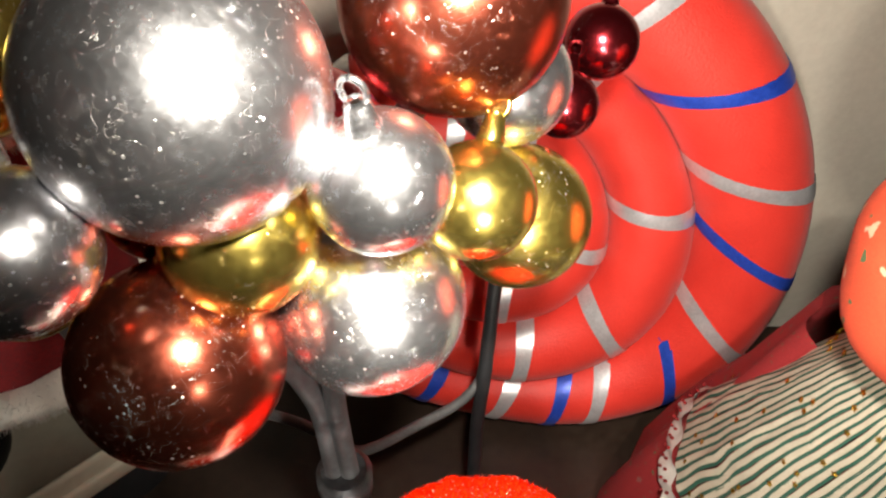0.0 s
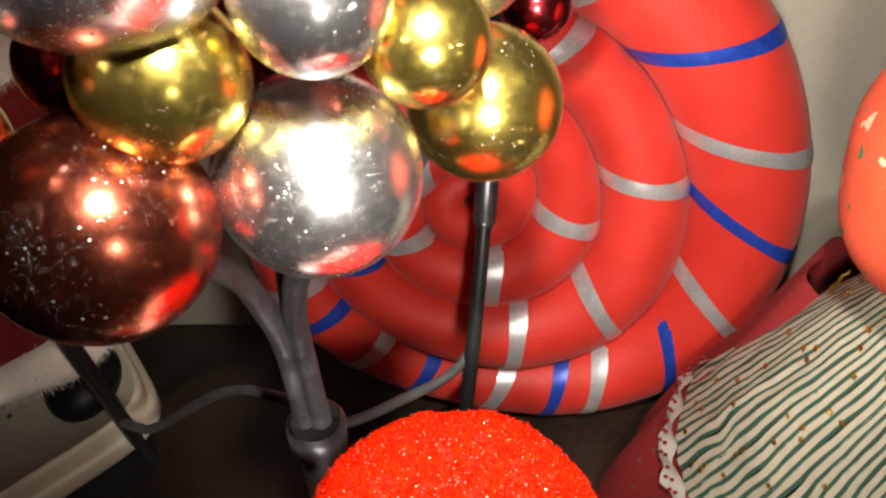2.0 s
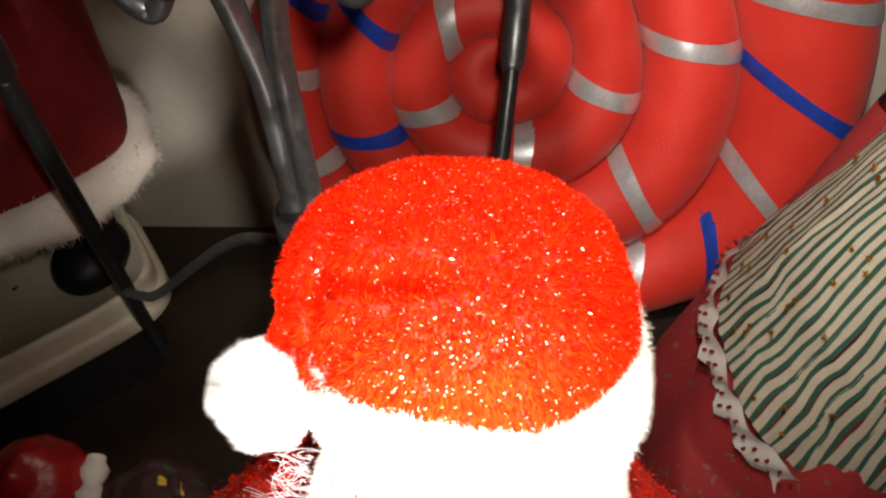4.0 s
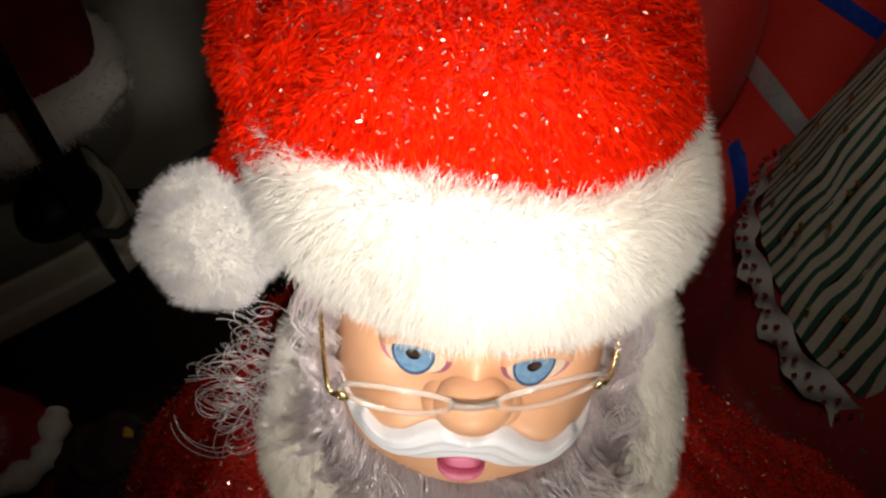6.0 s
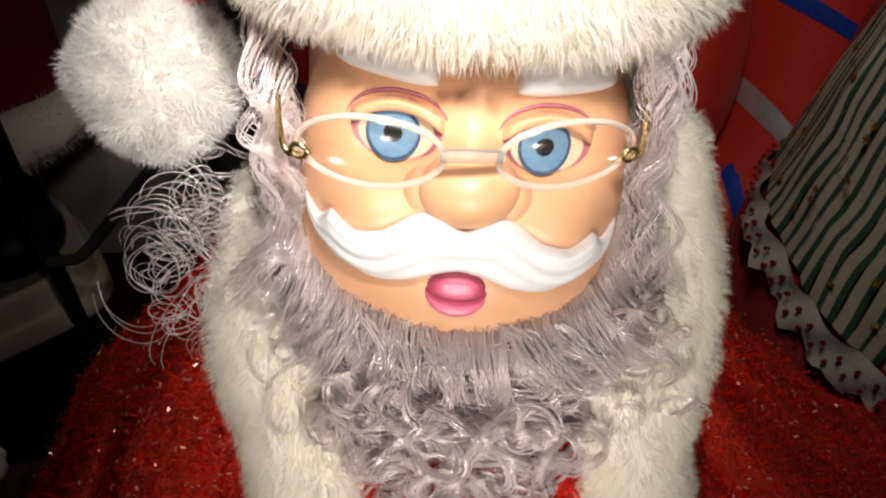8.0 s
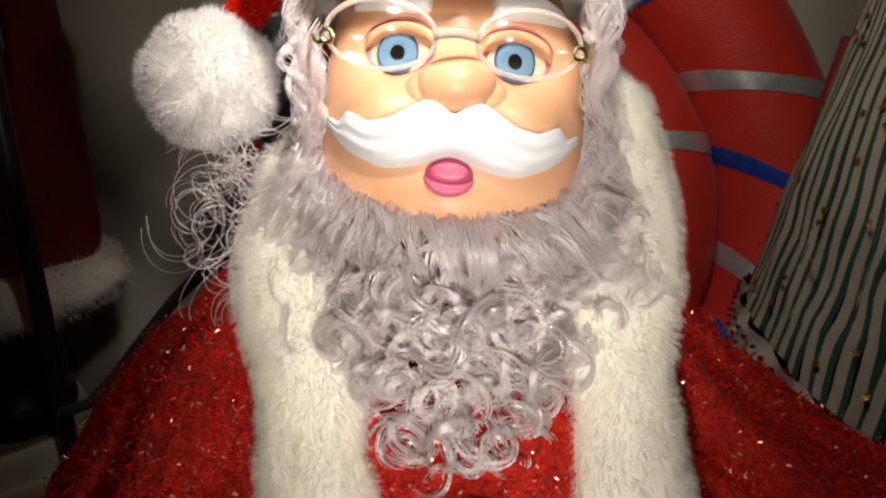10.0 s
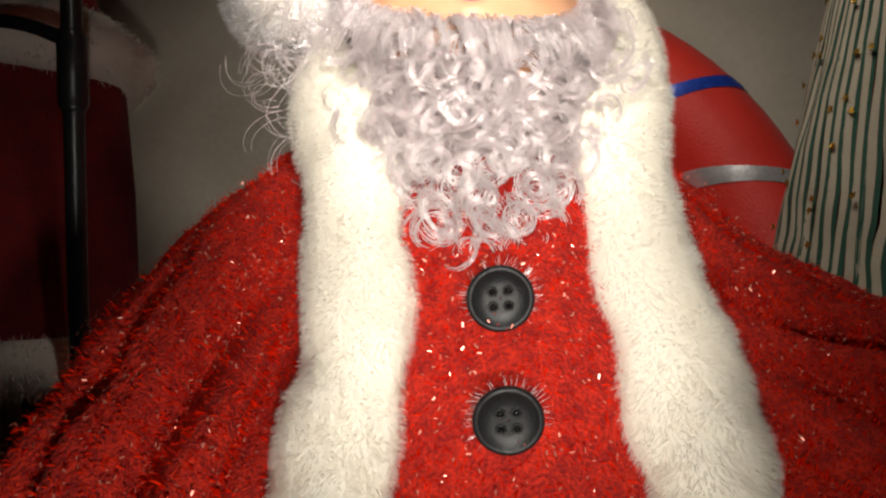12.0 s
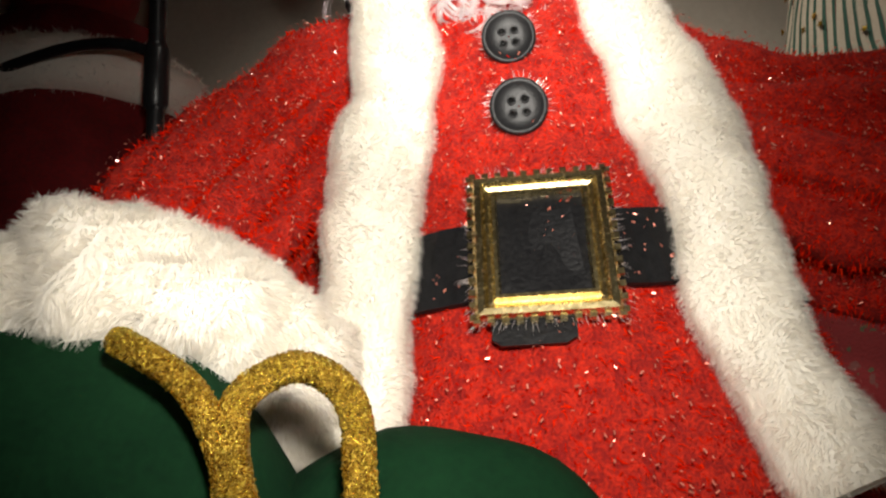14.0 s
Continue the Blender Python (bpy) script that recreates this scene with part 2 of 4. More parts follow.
_mx = node(_nt, "ShaderNodeMixShader", [(0, 0.05), (1, _tr.outputs[0]), (2, _gl.outputs[0])])
_nt.links.new(_mx.outputs[0], _nt.nodes["Material Output"].inputs["Surface"])
MILKY, _nt, _b = material("milky_clear_plastic")
_b.inputs["Base Color"].default_value, _b.inputs["Transmission Weight"].default_value = (0.96, 0.90, 0.84, 1), 0.8
_b.inputs["Roughness"].default_value, _b.inputs["IOR"].default_value = 0.18, 1.3


# ---- mesh helpers ----
rng = np.random.default_rng(7)


class Form:
    """Collects pieces of one mesh, each with its material."""

    def __init__(self):
        self.v, self.f, self.m, self.s, self.mats, self.n = [], [], [], [], [], 0

    def add(self, verts, faces, mat, smooth=True):
        verts = np.asarray(verts, float).reshape(-1, 3)
        if mat not in self.mats:
            self.mats.append(mat)
        k = self.mats.index(mat)
        self.v.append(verts)
        n = self.n
        self.f.extend([tuple(int(i) + n for i in f) for f in faces])
        self.m.extend([k] * len(faces))
        self.s.extend([smooth] * len(faces))
        self.n += len(verts)
        return verts, faces

    def mesh(self, name, shift=(0, 0, 0)):
        me = bpy.data.meshes.new(name)
        v = np.concatenate(self.v) - np.array(shift)
        me.from_pydata(v.tolist(), [], self.f)
        for mat in self.mats:
            me.materials.append(mat)
        me.polygons.foreach_set("material_index", self.m)
        me.polygons.foreach_set("use_smooth", self.s)
        me.update()
        return me


def thing(name, label, category, at=(0, 0, 0), group="", kind=""):
    ob = new(name)
    ob.empty_display_size = 0.01
    ob.location = at
    return tagged(ob, label, category, group, kind)


def origin(ob):
    """World place of a thing or part; none of them is turned."""
    return Vector(ob.location) + (origin(ob.parent) if ob.parent else Vector())


def part(name, form, parent=None, label=""):
    """One mesh under a thing or a part; form in world places."""
    base = origin(parent) if parent else Vector()
    ob = new(name, form.mesh(name, base))
    ob.parent = parent
    return tagged(ob, label)


def piece(name, verts, faces, mat, parent=None, label="", smooth=True):
    f = Form()
    f.add(verts, faces, mat, smooth)
    return part(name, f, parent, label)


def grid_faces(nu, nv, close_u=False, close_v=False):
    out = []
    for i in range(nu if close_u else nu - 1):
        for j in range(nv if close_v else nv - 1):
            a, b = i, (i + 1) % nu
            c, d = j, (j + 1) % nv
            out.append((a * nv + c, b * nv + c, b * nv + d, a * nv + d))
    return out


def ball(centre, radii, nu=32, nv=20, bumpy=0.0, freq=60.0):
    """A closed ball as a grid; uneven where bumpy."""
    vs = []
    for i in range(nu):
        for j in range(nv):
            a, b = 2 * math.pi * i / nu, math.pi * (j + 0.002) / (nv - 1 + 0.004)
            d = Vector((math.cos(a) * math.sin(b), math.sin(a) * math.sin(b), math.cos(b)))
            k = 1 + (bumpy * noise.noise(Vector(centre) * 37 + d * freq) if bumpy else 0)
            vs.append((centre[0] + d.x * radii[0] * k, centre[1] + d.y * radii[1] * k, centre[2] + d.z * radii[2] * k))
    return vs, [f[::-1] for f in grid_faces(nu, nv, close_u=True)]


def bend(points, n):
    """A smooth line of n places through the given ones."""
    p = np.array(points, float)
    q = np.vstack([2 * p[0] - p[1], p, 2 * p[-1] - p[-2]])
    out = []
    for k in range(n):
        s = k / (n - 1) * (len(p) - 1)
        i = min(int(s), len(p) - 2)
        t = s - i
        a, b, c, d = q[i:i + 4]
        out.append(0.5 * (2 * b + (c - a) * t + (2 * a - 5 * b + 4 * c - d) * t * t + (3 * b - a - 3 * c + d) * t ** 3))
    return np.array(out)


def sweep(line, radius, sides=12, flat=None, caps=True):
    """A tube along a line; radius a number or one per place. flat: (sideways, depth) factors with depth along y."""
    line = np.asarray(line, float)
    n = len(line)
    rad = np.full(n, radius) if np.isscalar(radius) else np.asarray(radius, float)
    tang = np.gradient(line, axis=0)
    tang /= np.linalg.norm(tang, axis=1)[:, None] + 1e-12
    up = np.array((0, 1.0, 0)) if abs(tang[0][1]) < 0.9 else np.array((0, 0, 1.0))
    vs = []
    for i in range(n):
        side = np.cross(tang[i], up)
        side /= np.linalg.norm(side) + 1e-12
        top = np.cross(side, tang[i])
        if flat is None:
            up = top
        fx, fy = flat or (1, 1)
        for k in range(sides):
            a = 2 * math.pi * k / sides
            vs.append(line[i] + rad[i] * (math.cos(a) * side * fx + math.sin(a) * top * fy))
    faces = grid_faces(n, sides, close_v=True)
    if caps:
        faces += [tuple(range(sides))[::-1], tuple((n - 1) * sides + k for k in range(sides))]
    return vs, faces


def scatter(verts, faces, count):
    """Random places and normals spread evenly over quads and triangles."""
    v = np.asarray(verts, float)
    tri = np.array([t for f in faces if len(f) <= 4 for t in ((f[0], f[1], f[2]),) + (((f[0], f[2], f[3]),) if len(f) == 4 else ())])
    a, b, c = v[tri[:, 0]], v[tri[:, 1]], v[tri[:, 2]]
    nrm = np.cross(b - a, c - a)
    area = np.linalg.norm(nrm, axis=1)
    pick = rng.choice(len(tri), count, p=area / area.sum())
    r1, r2 = np.sqrt(rng.random(count)), rng.random(count)
    p = (1 - r1)[:, None] * a[pick] + (r1 * (1 - r2))[:, None] * b[pick] + (r1 * r2)[:, None] * c[pick]
    return p, nrm[pick] / (area[pick][:, None] + 1e-15)


def fur(form, places, normals, length, width, mat, lay=(0, 0, 0), spread=0.35, keep=None):
    """Tapered hairs standing on a surface, combed towards lay."""
    if keep is not None:
        places, normals = places[keep], normals[keep]
    n = len(places)
    cell = np.floor(places / 0.0045).astype(np.int64)
    key = (cell[:, 0] * 73856093 ^ cell[:, 1] * 19349663 ^ cell[:, 2] * 83492791) % 4096
    clump = np.random.default_rng(3).normal(0, 0.24, (4096, 3))[key]
    d = normals + rng.normal(0, spread * 0.7, (n, 3)) + clump * (length > 0.0018) + np.asarray(lay)
    d /= np.linalg.norm(d, axis=1)[:, None]
    side = np.cross(d, normals + rng.normal(0, 0.35, (n, 3)))
    side /= np.linalg.norm(side, axis=1)[:, None] + 1e-12
    ln = (length * rng.uniform(0.55, 1.2, n))[:, None]
    sag = np.asarray(lay) * 0.5 + rng.normal(0, 0.15, (n, 3))
    mid = places + d * ln * 0.55
    tip = mid + (d + sag) * ln * 0.45
    w = width * rng.uniform(0.7, 1.3, n)[:, None] / 2
    v = np.stack([places - side * w, places + side * w, mid + side * w * 0.8, mid - side * w * 0.8, tip], 1).reshape(-1, 3)
    faces = []
    for i in range(n):
        k = 5 * i
        faces += [(k, k + 1, k + 2, k + 3), (k + 3, k + 2, k + 4)]
    form.add(v, faces, mat, True)


def flakes(form, places, normals, size, mat, lift=0.0006, spread=0.6):
    """Tiny flat tinsel flakes that catch the light."""
    n = len(places)
    d = normals + rng.normal(0, spread, (n, 3))
    d /= np.linalg.norm(d, axis=1)[:, None]
    s = np.cross(d, rng.normal(0, 1, (n, 3)))
    s /= np.linalg.norm(s, axis=1)[:, None]
    t = np.cross(d, s)
    c = places + normals * lift
    a = (size * rng.uniform(0.6, 1.4, n))[:, None] / 2
    v = np.stack([c - s * a - t * a * 0.4, c + s * a - t * a * 0.4, c + s * a + t * a * 0.4, c - s * a + t * a * 0.4], 1).reshape(-1, 3)
    form.add(v, [(4 * i, 4 * i + 1, 4 * i + 2, 4 * i + 3) for i in range(n)], mat, False)


# ---- the room ----
def slab(name, x0, x1, y0, y1, z0, z1, mat, bevel=0.0):
    bm = bmesh.new()
    bmesh.ops.create_cube(bm, size=1)
    for v in bm.verts:
        v.co = Vector(((x0 + x1) / 2 + v.co.x * (x1 - x0), (y0 + y1) / 2 + v.co.y * (y1 - y0), (z0 + z1) / 2 + v.co.z * (z1 - z0)))
    if bevel:
        bmesh.ops.bevel(bm, geom=bm.edges[:], offset=bevel, segments=3, affect="EDGES")
    me = bpy.data.meshes.new(name)
    bm.to_mesh(me)
    bm.free()
    me.materials.append(mat)
    return new(name, me)


tagged(slab("wall_north", -1.6, 1.6, 0.47, 0.57, -0.78, 1.7, WALL), "plain cream painted wall behind the decorations", "wall", kind="structure")
tagged(slab("wall_west", -1.7, -1.6, -2.0, 0.57, -0.78, 1.7, WALL), "plain cream painted side wall", "wall", kind="structure")
tagged(slab("wall_east", 1.6, 1.7, -2.0, 0.57, -0.78, 1.7, WALL), "plain cream painted side wall", "wall", kind="structure")
tagged(slab("wall_south", -1.7, 1.7, -2.1, -2.0, -0.78, 1.7, WALL), "plain cream painted wall across the room", "wall", kind="structure")
tagged(slab("ceiling", -1.7, 1.7, -2.1, 0.57, 1.7, 1.8, WALL), "plain painted ceiling", "ceiling", kind="structure")
tagged(slab("floor", -1.7, 1.7, -2.1, 0.57, -0.88, -0.78, TABLE), "dark wooden floor", "floor", kind="structure")
side_table = thing("side_table", "dark stained wooden side table against the wall", "table", (0, 0.15, -0.78))
for nm, box in (("tabletop", (-0.75, 0.75, -0.12, 0.45, -0.035, 0.0)), ("apron", (-0.70, 0.70, -0.07, 0.42, -0.12, -0.036))):
    ob = slab(nm, *box, TABLE, 0.004)
    ob.parent, ob.location = side_table, (0, -0.15, 0.78)
for x in (-0.69, 0.69):
    for y in (-0.06, 0.41):
        ob = slab("leg", x - 0.03, x + 0.03, y - 0.03, y + 0.03, -0.78, -0.121, TABLE, 0.004)
        ob.parent, ob.location = side_table, (0, -0.15, 0.78)


# ---- red coil wreath of one tapering stuffed tube, wound with ribbon ----
LEAN_COIL = 0.15


def disc(x, s, out=0.0):
    """A place on the leaning disc: x across, s up its face, out towards the room."""
    k = 1 / math.sqrt(1 + LEAN_COIL ** 2)
    return np.array((x, 0.350 + s * LEAN_COIL * k - out * k, 0.004 + s * k + out * LEAN_COIL * k))


def rim(u):
    """The tube's outer edge after u turns from the middle."""
    us = (-2.0, -1.0, -0.55, -0.2, 0.0, 0.43, 0.6, 0.72, 0.87, 1.0, 1.4, 1.5, 1.6, 1.69, 1.78, 1.84, 1.95, 2.2, 2.44, 2.55, 2.62, 2.69, 2.79, 2.86, 3.1, 3.4)
    r = (0.0, 0.012, 0.040, 0.042, 0.046, 0.079, 0.090, 0.096, 0.082, 0.088, 0.124, 0.131, 0.150, 0.166, 0.155, 0.141, 0.134, 0.150, 0.172, 0.182, 0.203, 0.243, 0.233, 0.216, 0.212, 0.205)
    near = [np.interp(u + d, us, r) for d in (-0.06, -0.03, 0, 0.03, 0.06)]
    a = 2 * math.pi * u + 1.05
    return np.array((0.030 + np.mean(near) * math.cos(a), 0.204 + np.mean(near) * math.sin(a)))


def tube_at(u):
    a, b = rim(u), rim(u - 1)
    mid = (a + b) / 2
    return disc(mid[0], mid[1], 0.0), np.linalg.norm(a - b) / 2 * 1.0


coil = thing("coil_wreath", "red fleece tube coiled flat, wound with silver and blue ribbon", "wreath", (0.07, 0.33, 0.0))
us = np.linspace(-0.95, 3.16, 310)
line = np.array([tube_at(u)[0] for u in us])
rad = np.array([tube_at(u)[1] for u in us])
rad[:3] *= (0.4, 0.8, 0.95)
rad[-4:] *= (0.97, 0.9, 0.7, 0.35)
v, f = sweep(line, rad, 28)
piece("stuffed_tube", v, f, TUBE, coil)


def ribbon(u0, slant, width, mat):
    """A ribbon round the tube, slanting along it."""
    vs, n = [], 28
    for k in range(n):
        a = 2 * math.pi * k / n
        for e in (-0.5, -0.17, 0.17, 0.5):
            p, r = tube_at(u0)
            q, _ = tube_at(u0 + 0.002)
            t = (q - p) / np.linalg.norm(q - p)
            c = tube_at(u0)[0]
            nrm = disc(0, 0, 1) - disc(0, 0, 0)
            side = np.cross(t, nrm)
            along = width * e * (1 + 0.1 * math.sin(3 * a)) + slant * r * math.cos(a)
            du = along / (np.linalg.norm(q - p) / 0.002)
            c, r = tube_at(min(3.15, max(0.0, u0 + du)))
            rr = r + 0.0011 - 0.0004 * abs(e) * 2
            vs.append(c + rr * (math.cos(a) * side + math.sin(a) * nrm))
    return vs, grid_faces(n, 4, close_u=True)


SILVER_TURNS = ((0.221, -0.5), (0.413, -0.16), (0.612, -0.22), (0.799, -0.22), (1.034, 0.3), (1.13, -0.3), (1.622, -0.2), (1.712, -0.29), (1.858, -0.44), (2.02, -0.5),
                (2.20, -0.4), (2.33, -0.3), (2.408, -0.1), (2.493, -0.28), (2.597, -0.37), (2.663, -0.58), (2.759, -0.57), (2.874, -0.6), (3.01, -0.5))
BLUE_TURNS = ((1.405, -0.35), (1.27, -0.3), (2.11, -0.4), (2.27, -0.3), (2.443, -0.16), (2.541, -0.19), (2.636, -0.45), (2.714, -0.7), (2.818, -0.68), (2.942, -0.6), (3.07, -0.5))
for turns, width, mat, label in ((SILVER_TURNS, 0.0125, RIBBON_SILVER, "silver ribbon"), (BLUE_TURNS, 0.0110, RIBBON_BLUE, "blue satin ribbon")):
    for u, slant in turns:
        v, f = ribbon(u, slant, width, mat)
        piece("ribbon", v, f, mat, coil, label)


# ---- bunch of baubles on a bent metal stand ----
stand = thing("ornament_stand", "grey metal stand with bent branches holding baubles", "stand", (-0.04, 0.142, 0.0))
COLLAR = (-0.039, 0.142, 0.290)
v, f = sweep(bend([(-0.045, 0.150, 0.0), (-0.043, 0.146, 0.15), COLLAR], 12), 0.0085, 16)
piece("trunk", v, f, PIPE, stand)
v, f = sweep([(-0.045, 0.150, 0.0), (-0.045, 0.150, 0.012), (-0.045, 0.150, 0.016)], [0.06, 0.058, 0.03], 32)
piece("base", v, f, PIPE, stand)
v, f = sweep([(-0.0395, 0.1425, 0.282), (-0.0395, 0.1425, 0.284), (-0.039, 0.142, 0.296), (-0.039, 0.142, 0.298)], [0.009, 0.0112, 0.0112, 0.009], 20)
piece("collar", v, f, PIPE, stand)
BRANCHES = [
    [(-0.0365, 0.142, 0.288), (-0.0369, 0.140, 0.3475), (-0.0348, 0.137, 0.3697), (-0.0298, 0.132, 0.3869), (-0.0200, 0.122, 0.408)],
    [(-0.0430, 0.142, 0.288), (-0.0426, 0.141, 0.3377), (-0.0445, 0.138, 0.3613), (-0.0475, 0.132, 0.383), (-0.0530, 0.120, 0.403), (-0.056, 0.108, 0.416)],
    [(-0.041, 0.145, 0.288), (-0.041, 0.152, 0.35), (-0.036, 0.156, 0.40), (-0.020, 0.158, 0.44), (0.0, 0.155, 0.47)],
    [(-0.0220, 0.148, 0.412), (-0.0236, 0.160, 0.3850), (-0.0238, 0.165, 0.3640), (-0.0185, 0.165, 0.3586), (-0.0122, 0.165, 0.3657), (-0.0084, 0.163, 0.3809), (0.006, 0.158, 0.412)],
    [(-0.0600, 0.130, 0.430), (-0.0780, 0.144, 0.392), (-0.0800, 0.150, 0.370), (-0.0740, 0.152, 0.361), (-0.0680, 0.151, 0.368)],
]
for b in BRANCHES:
    v, f = sweep(bend(b, 30), 0.0038, 12)
    piece("branch", v, f, PIPE, stand)


def bauble(centre, r, mat, label, top=(0, 0, 1), loop=True):
    ob = thing("bauble", label, "bauble", tuple(np.array(centre) - (0, 0, r)), "baubles on the stand")
    v, f = ball(centre, (r, r, r), 56, 34)
    piece("shell", v, f, mat, ob)
    t = np.array(top, float)
    t /= np.linalg.norm(t)
    c = np.array(centre)
    v, f = sweep([c + t * r * 0.965, c + t * r * 1.02, c + t * (r * 1.02 + 0.005), c + t * (r * 1.02 + 0.006)], [r * 0.24, r * 0.24, r * 0.17, r * 0.1], 16)
    cap = piece("cap", v, f, mat, ob)
    if loop:
        s = np.cross(t, (0.3, 1, 0.1))
        s /= np.linalg.norm(s)
        ring = [c + t * (r * 1.02 + 0.0075 + 0.003 * math.cos(a)) + s * 0.0024 * math.sin(a) for a in np.linspace(0, 2 * math.pi, 14)]
        v, f = sweep(ring, 0.0007, 6)
        piece("loop", v, f, mat, cap)
    return ob


BAUBLES = [
    ((-0.0458, 0.1101, 0.4950), 0.0268, SILVER, "large scratched silver bauble", (-0.3, 0.6, 0.8)),
    ((-0.0118, 0.1082, 0.4764), 0.0143, SILVER, "small silver bauble, cap upwards", (-0.15, -0.1, 1)),
    ((-0.0175, 0.1174, 0.4307), 0.0232, SILVER, "dusty silver bauble, low in front", (0.0, 0.5, 0.8)),
    ((-0.0578, 0.0964, 0.4347), 0.0232, COPPER, "scuffed copper red bauble, low in front", (0.1, 0.5, 0.8)),
    ((0.0073, 0.1195, 0.4612), 0.0131, GOLD, "small gold bauble beside a silver one", (0.2, 0.6, 0.7)),
    ((0.0210, 0.1516, 0.4263), 0.0203, GOLD, "tarnished gold bauble, low at the edge", (-0.3, 0.4, 0.8)),
    ((-0.0415, 0.1086, 0.4610), 0.0165, GOLD, "bright gold bauble under the large silver one", (0, 0.8, 0.5)),
    ((-0.0735, 0.0880, 0.4780), 0.0150, SILVER, "silver bauble at the side of the bunch", (-0.2, 0.6, 0.7)),
    ((0.0023, 0.1496, 0.4918), 0.0250, COPPER, "glossy copper red bauble", (0.2, 0.6, 0.8)),
    ((0.0168, 0.1665, 0.4602), 0.0168, SILVER, "tarnished silver bauble behind the gold ones", (0.3, 0.7, 0.5)),
    ((0.0549, 0.2321, 0.4330), 0.0132, CRIMSON, "dark crimson bauble at the back", (0.2, 0.6, 0.7)),
    ((0.0388, 0.2005, 0.4293), 0.0112, CRIMSON, "small dark crimson bauble", (0.2, 0.7, 0.5)),
    ((-0.0980, 0.1350, 0.4900), 0.0200, GOLD, "dull gold bauble at the back", (-0.4, 0.6, 0.6)),
    ((-0.0960, 0.1150, 0.4420), 0.0150, GOLD, "dark gold bauble, low on the bunch", (-0.3, 0.8, 0.3)),
    ((-0.0640, 0.1230, 0.4560), 0.0120, CRIMSON, "small red bauble between the others", (-0.2, 0.8, 0.3)),
    ((-0.0350, 0.1600, 0.4450), 0.0210, CRIMSON, "dark red bauble deep in the bunch", (0.0, 0.8, 0.3)),
]
for b in BAUBLES:
    bauble(*b)


# ---- black poles and cable ----
pole = thing("black_pole", "thin black metal pole with a joint, standing on the table", "pole", (-0.228, 0.305, 0.0))
v, f = sweep([(-0.228, 0.305, 0.0), (-0.213, 0.280, 0.075), (-0.178, 0.219, 0.308), (-0.150, 0.170, 0.50)], 0.0050, 14)
piece("shaft", v, f, BLACK, pole)
v, f = sweep([(-0.1800, 0.2225, 0.296), (-0.1795, 0.2215, 0.300), (-0.1745, 0.2130, 0.330), (-0.1740, 0.2120, 0.334)], [0.0052, 0.0072, 0.0072, 0.0052], 14)
piece("joint", v, f, BLACK, pole)
v, f = sweep(bend([(-0.175, 0.214, 0.328), (-0.20, 0.215, 0.340), (-0.24, 0.225, 0.350), (-0.30, 0.24, 0.352)], 14), 0.0035, 10)
piece("side_wire", v, f, BLACK, pole)
rod = thing("black_rod", "thin black rod with a grey joint before the wreath", "pole", (0.018, 0.215, 0.0))
v, f = sweep([(0.018, 0.215, 0.0), (0.0205, 0.240, 0.168), (0.0244, 0.252, 0.205), (0.034, 0.310, 0.268), (0.0367, 0.335, 0.3157), (0.040, 0.350, 0.36)], 0.0042, 12)
piece("shaft", v, f, BLACK, rod)
v, f = sweep([(0.0315, 0.296, 0.252), (0.032, 0.299, 0.255), (0.0355, 0.321, 0.288), (0.0358, 0.323, 0.291)], [0.0045, 0.0066, 0.0066, 0.0045], 12)
piece("joint", v, f, PIPE, rod)
cable = thing("cable", "grey rubber cable looped between the stand and poles", "cable", (-0.203, 0.264, 0.115))
v, f = sweep(bend([(-0.204, 0.265, 0.115), (-0.190, 0.257, 0.121), (-0.1729, 0.250, 0.1318), (-0.1166, 0.235, 0.1871), (-0.0848, 0.220, 0.2060), (-0.060, 0.205, 0.212), (-0.0425, 0.200, 0.208), (-0.0128, 0.225, 0.1935),
                   (0.0091, 0.240, 0.1915), (0.0210, 0.252, 0.1949), (0.0235, 0.256, 0.205)], 60), 0.0030, 10)
piece("cord", v, f, surface("grey_rubber", (0.06, 0.06, 0.062), (0.13, 0.13, 0.13), 90, rough=0.5, bump=0.1), cable)

# ---- cream stand with a second doll in the dark ----
plinth = thing("plinth", "cream plastic plinth with a stepped rim under a doll", "plinth", (-0.28, 0.31, 0.0))
FR, FL, BR = np.array((-0.192, 0.2996)), np.array((-0.330, 0.175)), np.array((-0.269, 0.404))
ctr = (FL + BR) / 2
for nm, steps, mat in (("foot", ((0.0, 0.80), (0.058, 0.80)), BLACK), ("lower_rim", ((0.0565, 0.02), (0.0565, 0.97), (0.060, 1.00), (0.070, 1.00), (0.0735, 0.985), (0.0740, 0.90)), CREAM),
                       ("top_plate", ((0.0742, 0.94), (0.086, 0.94), (0.091, 0.925), (0.092, 0.89), (0.089, 0.87), (0.089, 0.02)), CREAM)):
    vs = []
    for z, k in steps:
        for i in range(64):
            a = 2 * math.pi * i / 64
            c, s = math.cos(a), math.sin(a)
            e = 0.42
            p = np.sign(c) * abs(c) ** e, np.sign(s) * abs(s) ** e
            q = ctr + k * (p[0] * (FR - FL) / 2 + p[1] * (BR - FR) / 2)
            vs.append((q[0], q[1], z))
    piece(nm, vs, grid_faces(len(steps), 64, close_v=True), mat, plinth)
form = Form()
DC = np.array((-0.297, 0.325))
